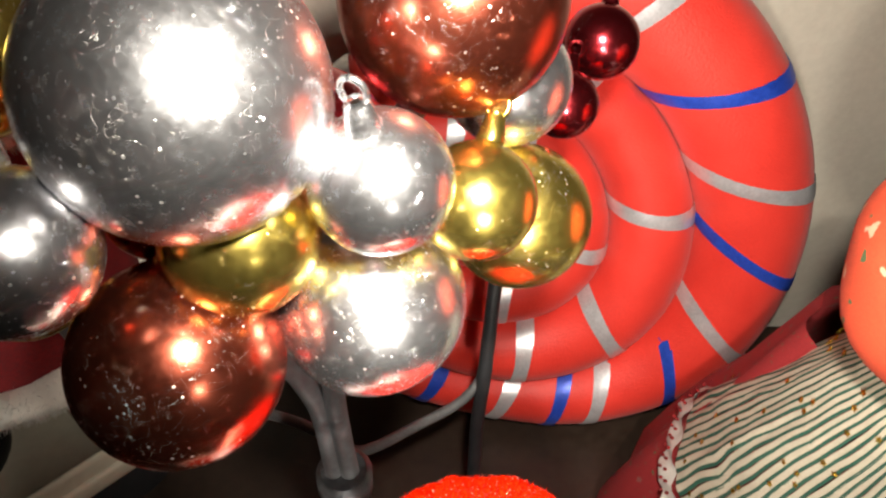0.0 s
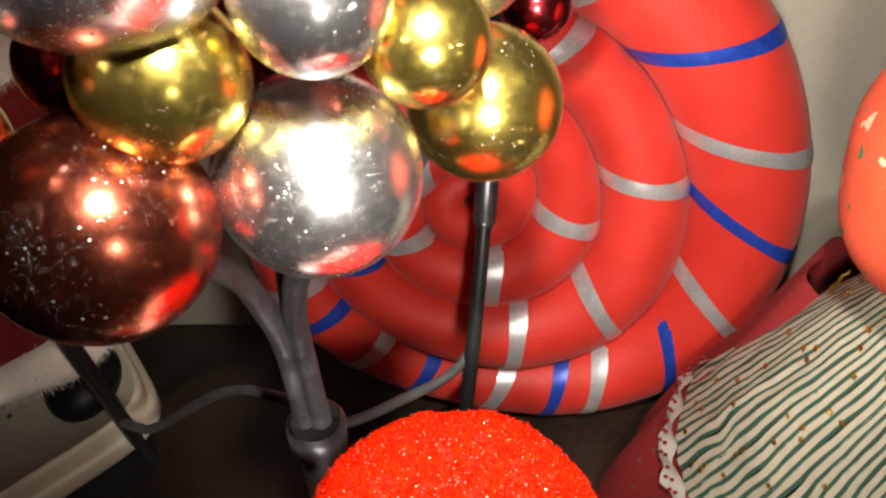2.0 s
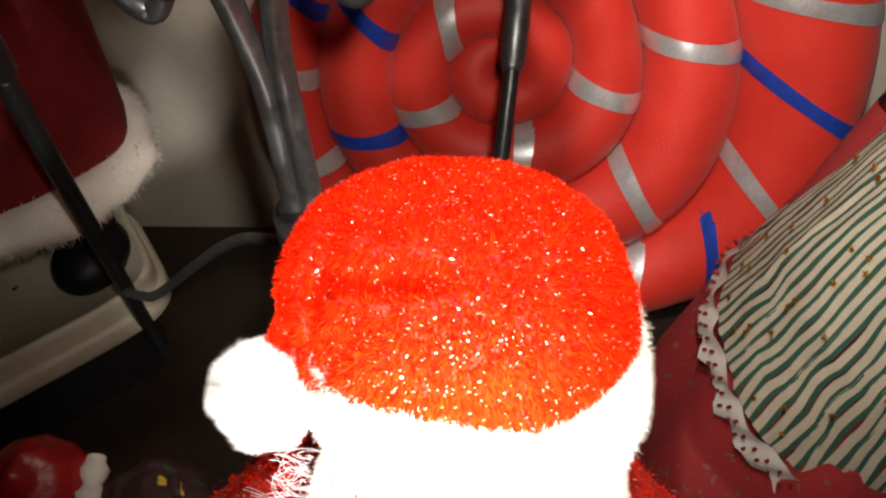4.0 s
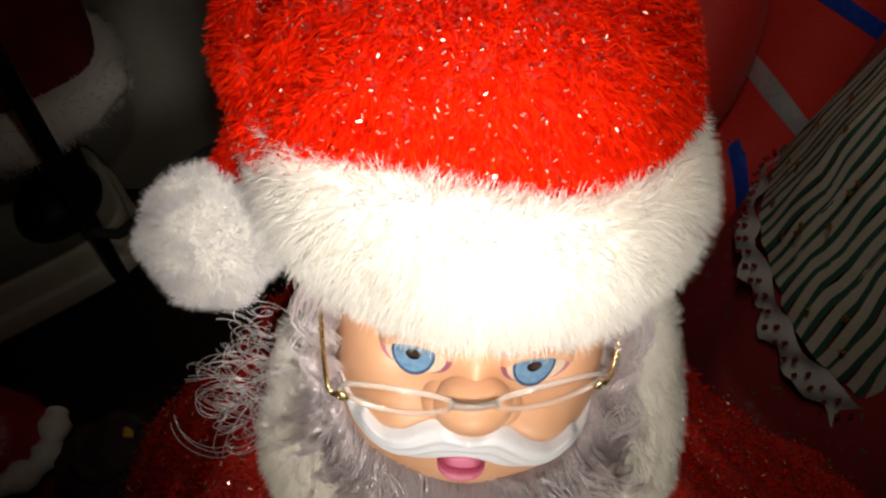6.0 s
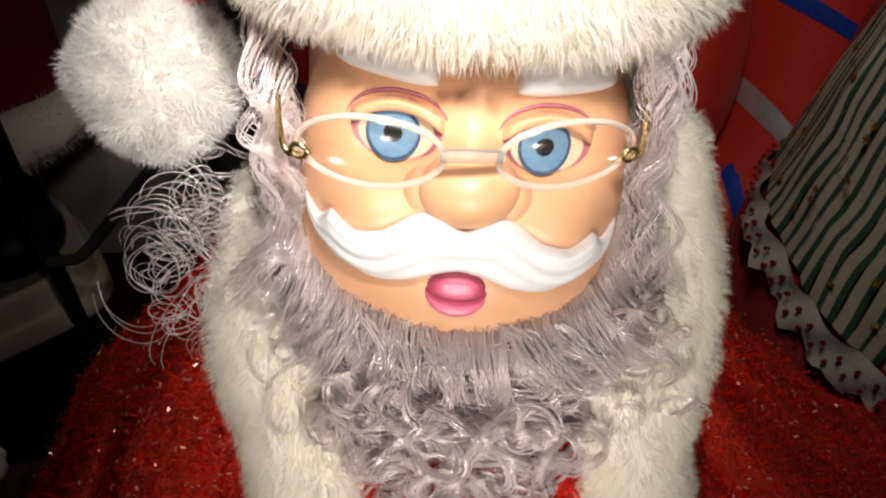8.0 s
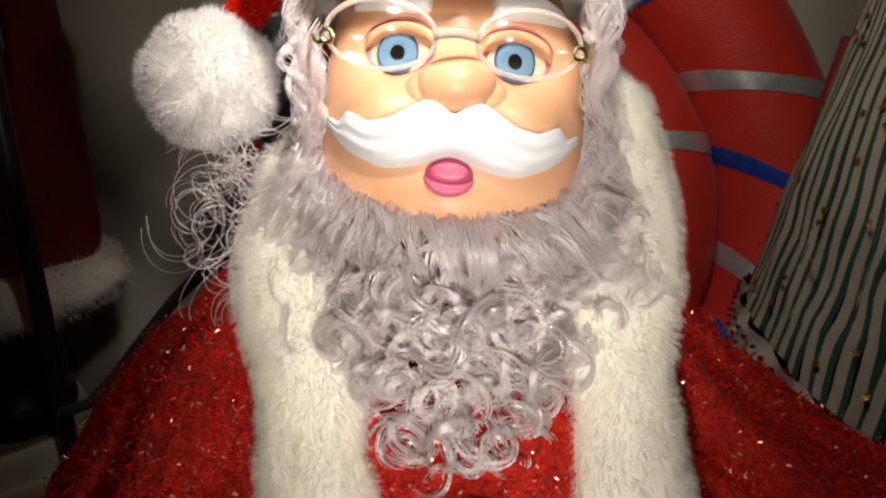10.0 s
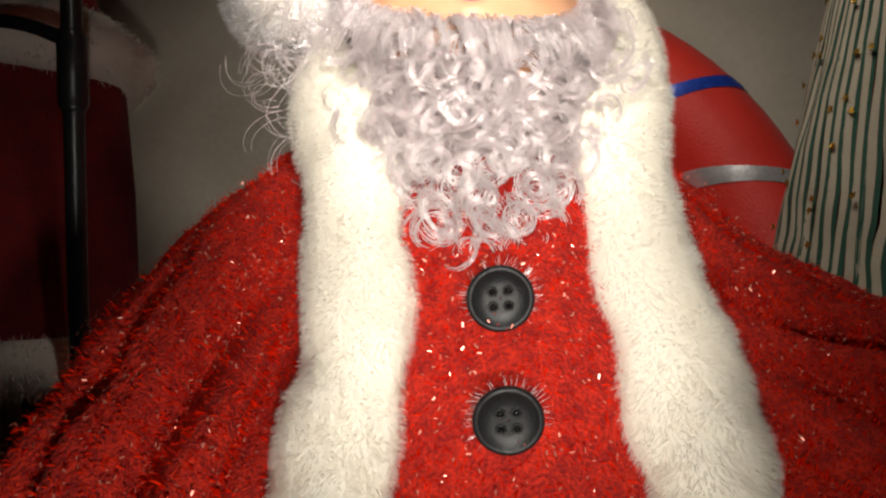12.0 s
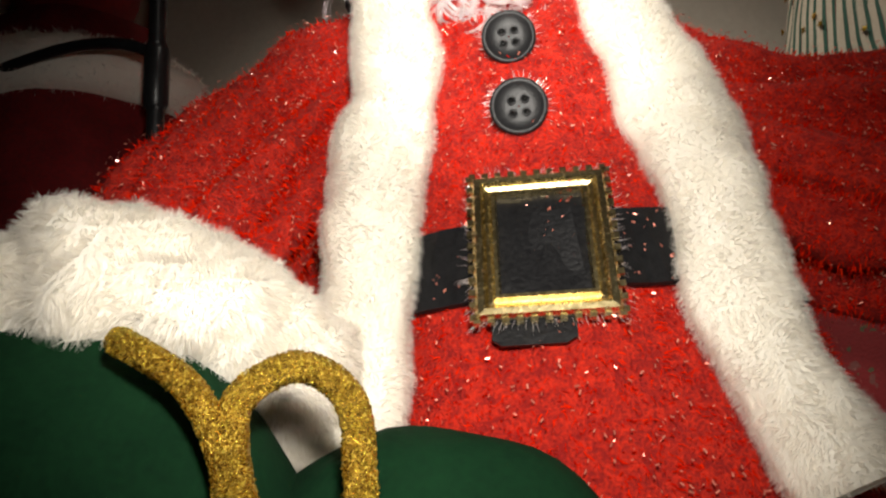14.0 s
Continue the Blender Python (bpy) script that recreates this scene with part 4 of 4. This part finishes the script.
button(0.0128, 0.1850, -0.25)
button(0.0120, 0.1597, -0.25)

# beard: a matted core with tresses and ringlets over it
doll.add(*ball((0.0130, 0.0615, 0.231), (0.0250, 0.0170, 0.0230), 40, 28, 0.12, 6.0), BEARD_BASE)


def tress(points, fibres, gap=0.0008, curl=0.0, turns=0.0, thick=0.00011):
    """Nylon fibres side by side along a line, winding into a ringlet towards the end."""
    n = int(14 + turns * 11)
    l = bend(points, n)
    way = l[-1] - l[0]
    way /= np.linalg.norm(way) + 1e-9
    s = np.cross(way, rng.normal(0, 1, 3))
    s /= np.linalg.norm(s)
    t = np.cross(way, s)
    q = np.linspace(0, 1, n)[:, None]
    ph = rng.uniform(0, 6.28)
    for _ in range(fibres):
        a = ph + rng.normal(0, 0.18) + q * turns * rng.uniform(0.93, 1.07) * 2 * math.pi
        r = curl * rng.uniform(0.8, 1.15) * np.minimum(1, q * 1.8)
        pts = l + rng.normal(0, gap, 3) * (1.0 - 0.35 * q) + rng.normal(0, gap, 3) * q * q + r * (np.cos(a) * s + np.sin(a) * t)
        pts = pts[:max(6, int(n * rng.uniform(0.82, 1.0)))]
        doll.add(*sweep(pts, np.linspace(thick * 1.15, thick * 0.6, len(pts)), 3, caps=False), NYLON)


def beard_at(a, z, out=0.0):
    """Front of the beard: turn a (0 = towards the room), height z."""
    r = np.interp(z, (0.180, 0.192, 0.205, 0.220, 0.236, 0.256), (0.008, 0.013, 0.019, 0.025, 0.0275, 0.027)) + out
    y = np.interp(z, (0.180, 0.200, 0.225, 0.245), (0.0585, 0.0590, 0.0600, 0.0600))
    x = np.interp(z, (0.180, 0.235), (0.0095, 0.0130))
    return np.array((x + r * math.sin(a), y - (0.58 * r + 0.0035 + out) * math.cos(a), z))


def swirl(p, radius, turns, fibres, gap=0.0005, thick=0.00011):
    """A flat open ringlet that faces the room, its fibres side by side."""
    n = int(12 + turns * 14)
    e1 = np.array((1.0, rng.normal(0, 0.35), rng.normal(0, 0.2)))
    e2 = np.array((rng.normal(0, 0.2), rng.normal(-0.1, 0.35), 1.0))
    q = np.linspace(0, 1, n)[:, None]
    a0, sgn = rng.uniform(0, 6.28), rng.choice((-1, 1))
    drop = np.array((rng.normal(0, 0.25), -0.15, -0.5)) * radius * 2
    for _ in range(fibres):
        r = (radius + rng.normal(0, gap)) * (1 - 0.45 * q)
        a = a0 + rng.normal(0, 0.12) + sgn * q * turns * 2 * math.pi
        pts = p + rng.normal(0, gap * 0.6, 3) + r * (np.cos(a) * e1 + np.sin(a) * e2) + drop * q + np.array((0, -0.0016, 0)) * np.sin(q * 3.1)
        pts = pts[:max(8, int(n * rng.uniform(0.8, 1.0)))]
        doll.add(*sweep(pts, np.linspace(thick * 1.1, thick * 0.7, len(pts)), 3, caps=False), NYLON)


# fringe under the lips and along the jaw, combed out and down
for a in np.linspace(-1.5, 1.5, 105) + rng.normal(0, 0.02, 105):
    u, w = 0.0268 * math.sin(a), -0.0035 - 0.0185 * max(0.0, math.cos(a)) ** 0.8
    root = face_point(u, w, -0.0008)
    side = 0.0045 * math.sin(a) + 0.0035 * noise.noise(Vector((a * 4.0, 0.5, 7.0))) + rng.normal(0, 0.0020)
    ln = rng.uniform(0.007, 0.015)
    tress([root, root + np.array((side * 0.3, -0.0042, -0.0016)), root + np.array((side, -0.0066, -ln * 0.5)), root + np.array((side * 1.8, -0.0040, -ln))], 14, 0.0007, 0.0003, 0.4, 0.00011)
for a in rng.uniform(-1.4, 1.4, 62):
    p = face_point(0.0275 * math.sin(a), -0.009 - 0.0190 * max(0.0, math.cos(a)) ** 0.8, 0.0035)
    swirl(p, rng.uniform(0.0035, 0.0075), rng.uniform(0.25, 0.6), int(rng.integers(10, 17)), 0.0006, 0.00011)
# waves from the jaw down the front
for _ in range(90):
    a, z = rng.uniform(-1.35, 1.35), rng.uniform(0.222, 0.252)
    ln = rng.uniform(0.014, 0.026)
    drift, ph = rng.normal(0, 0.6), rng.uniform(0, 6.28)
    pts = [beard_at(a + drift * k / 6 + 0.17 * math.sin(ph + k * 1.25), z - ln * k / 6, 0.0014 * math.sin(ph + k * 1.6) + 0.0012) for k in range(7)]
    tress(pts, 14, 0.0007, 0.0, 1.0, 0.00010)
# ringlets over the front, looser towards the ends where the coat shows through
for _ in range(150):
    z = rng.uniform(0.188, 0.240)
    swirl(beard_at(rng.uniform(-1.3, 1.3), z, 0.0025), rng.uniform(0.0026, 0.0058), rng.uniform(0.6, 1.4), int(rng.integers(9, 16)), 0.00055, 0.00010)
for _ in range(60):
    swirl(beard_at(rng.uniform(-1.4, 1.4), rng.uniform(0.186, 0.222), 0.002), rng.uniform(0.0020, 0.0040), rng.uniform(0.8, 1.6), 5, 0.0004, 0.00010)
# side hair beside the cheeks, waving over the collar
for sgn in (-1, 1):
    for _ in range(60):
        z = rng.uniform(0.252, 0.300)
        p = np.array((MID[0] + sgn * rng.uniform(0.0268, 0.0300), rng.uniform(0.050, 0.066), z))
        ln = rng.uniform(0.014, 0.022)
        wv = rng.uniform(0.0015, 0.0035)
        tress([p, p + np.array((sgn * wv, -0.003, -ln * 0.3)), p + np.array((-sgn * wv * 0.4, -0.004, -ln * 0.6)), p + np.array((sgn * wv, -0.003, -ln))], 10, 0.0007, 0.0006, 1.0, 0.00010)
    for _ in range(15):
        swirl(np.array((MID[0] + sgn * rng.uniform(0.026, 0.034), rng.uniform(0.040, 0.050), rng.uniform(0.224, 0.262))), rng.uniform(0.0025, 0.0050), rng.uniform(0.5, 1.2), 8, 0.0005, 0.00010)
# loose frizz of curls under the pompom
for _ in range(105):
    p = np.array((rng.uniform(-0.036, -0.012), rng.uniform(0.056, 0.074), rng.uniform(0.226, 0.272)))
    d = np.array((-0.8 + 0.5 * rng.normal(), -0.3 + 0.3 * rng.normal(), -0.3 + 0.45 * rng.normal()))
    d *= rng.uniform(0.004, 0.014) / np.linalg.norm(d)
    swirl(p + d, rng.uniform(0.0025, 0.0070), rng.uniform(0.5, 1.5), int(rng.integers(2, 5)), 0.0012, 0.00010)
doll_ob = new("christmas_doll", doll.mesh("christmas_doll", (0.0125, 0.0895, 0.002)))
doll_ob.location = (0.0125, 0.0895, 0.002)
tagged(doll_ob, "bearded christmas doll in a red tinsel coat with white plush trim", "doll")

# ---- its hat ----
hat = thing("christmas_hat", "red tinsel hat with white plush brim and pompom, on the doll", "hat", (0.017, 0.086, 0.30))
form = Form()


def crown_at(a, h):
    """Crown surface: turn a, height h from 0 at the brim to 1 at the top."""
    r = math.cos(min(1.0, h) * math.pi / 2) ** 0.45
    x = 0.0125 + 0.0420 * r * math.sin(a)
    y = 0.0860 - (0.0410 if math.cos(a) > 0 else 0.0385) * r * math.cos(a)
    z = 0.316 + 0.031 * math.sin(h * math.pi / 2) - 0.06 * (x - 0.017) - 0.20 * max(0.0, y - 0.075) * h
    p = Vector((x, y, z))
    fold = math.exp(-((y - 0.067 - 0.35 * max(0.0, -x - 0.004)) / 0.0032) ** 2) * math.exp(-((x + 0.006) / 0.016) ** 4)
    fold += 0.9 * math.exp(-((x + 0.0165 - 0.1 * (y - 0.07)) / 0.0027) ** 2) * math.exp(-((y - 0.071) / 0.010) ** 2)
    fold += 0.6 * math.exp(-((y - 0.056 + 0.2 * x) / 0.0028) ** 2) * math.exp(-((x + 0.014) / 0.010) ** 2)
    k = 1 + 0.03 * noise.noise(p * 60) + 0.03 * noise.noise(p * 140)
    return np.array((0.0105 + (x - 0.0105) * k, 0.085 + (y - 0.085) * k, z - 0.0180 * min(fold, 1.1) * (h > 0.12)))


vs = [crown_at(2 * math.pi * k / 90, j / 47) for k in range(90) for j in range(48)]
v, f = form.add(vs, grid_faces(90, 48, close_u=True), VELVET_RED)
# the folded tail that runs down to the pompom
tail = bend([(-0.016, 0.100, 0.316), (-0.0270, 0.099, 0.306), (-0.0350, 0.095, 0.297), (-0.0420, 0.0840, 0.286)], 20)
tv, tf = sweep(tail, np.interp(np.linspace(0, 1, 20), (0, 0.5, 1), (0.005, 0.004, 0.0025)), 20)
tv = np.array(tv)
tv += np.array([[0.0018 * noise.noise(Vector(p) * 150)] * 3 for p in tv])
form.add(tv, tf, VELVET_RED)
for a, b, n in ((v, f, 60000), (tv, tf, 9000)):
    p, q = scatter(a, b, n)
    fur(form, p, q, 0.0026, 0.00036, PILE_RED, (0, -0.1, -0.6), 0.6)
    p, q = scatter(a, b, n // 32)
    flakes(form, p, q, 0.00055, GLITTER, 0.0021, 0.32)
part("crown", form, hat, "red tinsel velvet crown")

form = Form()
vs = []
nb = 100
for k in range(nb):
    a = 2 * math.pi * k / nb
    for j in range(22):
        b = 2 * math.pi * j / 22
        x, y = 0.0168 + 0.0340 * math.sin(a), 0.0845 - (0.0425 if math.cos(a) > 0 else 0.0380) * math.cos(a)
        low = min(1.0, max(0.0, (x - 0.016) / 0.030))
        swell = 1 + 0.10 * noise.noise(Vector((x, y, math.cos(b) * 0.02)) * 70)
        o = 0.0088 * math.cos(b) * swell
        vs.append((x + o * math.sin(a), y - o * math.cos(a), 0.3102 - 0.07 * (x - 0.017) - 0.06 * (y - 0.05) - 0.005 * low + 0.0140 * (1 - 0.22 * low) * math.sin(b) * swell))
v, f = form.add(vs, grid_faces(nb, 22, close_u=True, close_v=True), FUR_BASE)
p, q = scatter(v, f, 90000)
fur(form, p, q, 0.0034, 0.00014, FUR, (0, -0.12, -0.45), 0.45, keep=p[:, 1] < 0.10)
part("fur_brim", form, hat, "white plush brim")

form = Form()
v, f = form.add(*ball((-0.0435, 0.0830, 0.2790), (0.0146, 0.0142, 0.0150), 36, 24, 0.18, 3.0), FUR_BASE)
p, q = scatter(v, f, 26000)
fur(form, p, q, 0.0026, 0.00014, WOOL, (0, 0, 0), 0.9)
part("pompom", form, hat, "white woolly pompom")

# ---- its spectacles ----
specs = thing("spectacles", "clear plastic spectacles with gold wire arms, on the doll", "spectacles", tuple(face_point(0, 0.004, 0.006)))
LENS_Y = 0.0358
SPEC_TIP = radians(7.8)


def spec_point(u, w, out=0.0):
    c, s = math.cos(SPEC_TIP), math.sin(SPEC_TIP)
    return np.array((MID[0] + u * c + w * s, LENS_Y + 9.0 * u * u + 0.156 * u - 0.30 * (w - 0.0078) - out, MID[2] + 0.0034 - u * s + w * c))


for sgn in (-1, 1):
    vs, rings, n = [], 10, 44
    prof = [(0.0, 0.0003), (0.88, 0.0003), (0.90, 0.0007), (0.97, 0.0008), (1.0, 0.0003), (1.0, -0.0003), (0.97, -0.0008), (0.90, -0.0007), (0.88, -0.0003), (0.0, -0.0003)]
    for r, h in prof:
        for k in range(n):
            a = 2 * math.pi * k / n
            vs.append(spec_point(sgn * 0.0133 + 0.0098 * max(r, 0.001) * math.cos(a), 0.0078 + 0.0059 * max(r, 0.001) * math.sin(a) * (1.0 if math.sin(a) < 0 else 0.95), h))
    lens = piece("lens", vs, [f[::-1] for f in grid_faces(len(prof), n, close_v=True)], LENS, specs, "clear oval lens")
    lens.visible_shadow = False
    ring = [spec_point(sgn * 0.0133 + 0.0097 * math.cos(a), 0.0078 + 0.0058 * math.sin(a)) for a in np.linspace(0, 2 * math.pi, 45)]
    v, f = sweep(ring, 0.00045, 8, caps=False)
    piece("rim", v, f, MILKY, lens, "milky clear plastic rim").visible_shadow = False
    wire = [spec_point(sgn * 0.0228, 0.0064, 0.001), spec_point(sgn * 0.0244, 0.0058, 0.0006), spec_point(sgn * 0.0258, 0.0070, -0.002), np.array((MID[0] + sgn * 0.0280, 0.055, 0.2860)), np.array((MID[0] + sgn * 0.0290, 0.068, 0.2940))]
    v, f = sweep(bend(wire, 22), 0.00042, 8)
    arm = piece("arm", v, f, GOLD_METAL, specs, "thin gold wire arm")
    eyelet = [spec_point(sgn * 0.0226 + 0.0011 * math.cos(a), 0.0070 + 0.0011 * math.sin(a), 0.0012) for a in np.linspace(0, 2 * math.pi, 16)]
    v, f = sweep(eyelet, 0.0004, 8)
    piece("eyelet", v, f, GOLD_METAL, arm)
v, f = sweep(bend([spec_point(-0.0042, 0.0084, 0.0003), spec_point(0, 0.0090, 0.0010), spec_point(0.0042, 0.0084, 0.0003)], 12), 0.0010, 8, (1, 0.5))
piece("bridge", v, f, MILKY, specs)

# ---- its belt ----
belt = thing("belt", "black vinyl belt with a square gold buckle, on the doll", "belt", tuple(coat_at(0, 0.12)))
vs = []
for a in np.linspace(-2.2, 2.2, 70):
    for z, o in ((0.108, 0.0006), (0.1085, 0.0022), (0.128, 0.0022), (0.1285, 0.0006)):
        p = coat_at(a, z)
        d = np.array((math.sin(a), -math.cos(a), 0))
        vs.append(p + d * (o + 0.0008) - np.array((0, 0, 0.02 * (p[0] - 0.0125))))
piece("strap", vs, grid_faces(70, 4), VINYL_BLACK, belt, smooth=False)


def buckle_place(x, z, out):
    """x across and z up from the buckle's middle; it leans with the belly and turns a little."""
    c, s = math.cos(radians(4.5)), math.sin(radians(4.5))
    X, Z = x * c + z * s, -x * s + z * c
    return np.array((0.0118 + X, 0.0182 + Z * 0.24 - out, 0.1205 + Z * 0.97))


form = Form()
prof = [(1.0, -0.001), (1.0, 0.0012), (0.95, 0.0024), (0.86, 0.0026), (0.80, 0.0014), (0.74, 0.0010), (0.70, 0.0020), (0.65, 0.0020), (0.62, 0.0006), (0.62, -0.001)]
vs = []
for k, h in prof:
    hw, hh = 0.0160 - 0.0160 * (1 - k), 0.0190 - 0.0160 * (1 - k)
    for x, z in ((-hw, -hh), (hw, -hh), (hw, hh), (-hw, hh)):
        vs.append(buckle_place(x, z, h))
form.add(vs, [f[::-1] for f in grid_faces(len(prof), 4, close_v=True)], GOLD_METAL, False)
buckle = part("buckle", form, belt, "ribbed gold buckle frame")
form = Form()
vs = []
for i in range(13):
    for j in range(15):
        x, z = (i / 12 - 0.5) * 0.0206, (j / 14 - 0.5) * 0.0266
        vs.append(buckle_place(x, z, 0.0002 + 0.0006 * noise.noise(Vector((x * 250, z * 90, 0)))))
form.add(vs, [f for f in grid_faces(13, 15)], VINYL_BLACK)
part("inlay", form, buckle, "black vinyl inlay")
form = Form()
for side in range(4):
    long = side % 2 == 1
    n = 13 if long else 11
    for k in range(n):
        t = (k / (n - 1) - 0.5)
        if long:
            x, z = (0.0162 if side == 1 else -0.0162), t * 0.0372
            a, b = 0.0011, 0.0009
        else:
            x, z = t * 0.0312, (0.0192 if side == 0 else -0.0192)
            a, b = 0.0009, 0.0011
        vs = [buckle_place(x + i * a, z + j * b, h) for h, q in ((-0.0008, 1), (0.0016, 0.8)) for i, j in ((-q, -q), (q, -q), (q, q), (-q, q))]
        form.add(vs, [(4, 5, 6, 7), (0, 1, 5, 4), (1, 2, 6, 5), (2, 3, 7, 6), (3, 0, 4, 7)], GOLD_METAL, False)
part("ribbed_rim", form, buckle, "gold ribs round the frame")
form = Form()
edge = []
for _ in range(240):
    t = rng.uniform(-1, 1)
    side = rng.integers(0, 4)
    edge.append(((t * 0.0158, 0.0192), (t * 0.0158, -0.0192), (0.0162, t * 0.0188), (-0.0162, t * 0.0188))[side])
pl = np.array([buckle_place(x, z, -0.0010) for x, z in edge])
nn = np.array([buckle_place(x * 1.4, z * 1.4, 0.0004) for x, z in edge]) - pl
nn /= np.linalg.norm(nn, axis=1)[:, None]
fur(form, pl, nn, 0.0038, 0.00012, NYLON, (0, -0.1, 0), 0.12)
part("fibre_fringe", form, buckle, "clear fibres pressed out round the buckle")
# the belt's free end, tucked down behind the buckle
form = Form()
vs = [buckle_place(x, z, h) for h in (-0.0040, -0.0016) for x, z in ((-0.0125, -0.0150), (0.0060, -0.0150), (0.0060, -0.0235), (0.0035, -0.0250), (-0.0105, -0.0250), (-0.0125, -0.0235))]
form.add(vs, [tuple(range(6)), tuple(range(6, 12))[::-1]] + [(i, 6 + i, 6 + (i + 1) % 6, (i + 1) % 6) for i in range(6)], VINYL_BLACK, False)
part("free_end", form, belt)
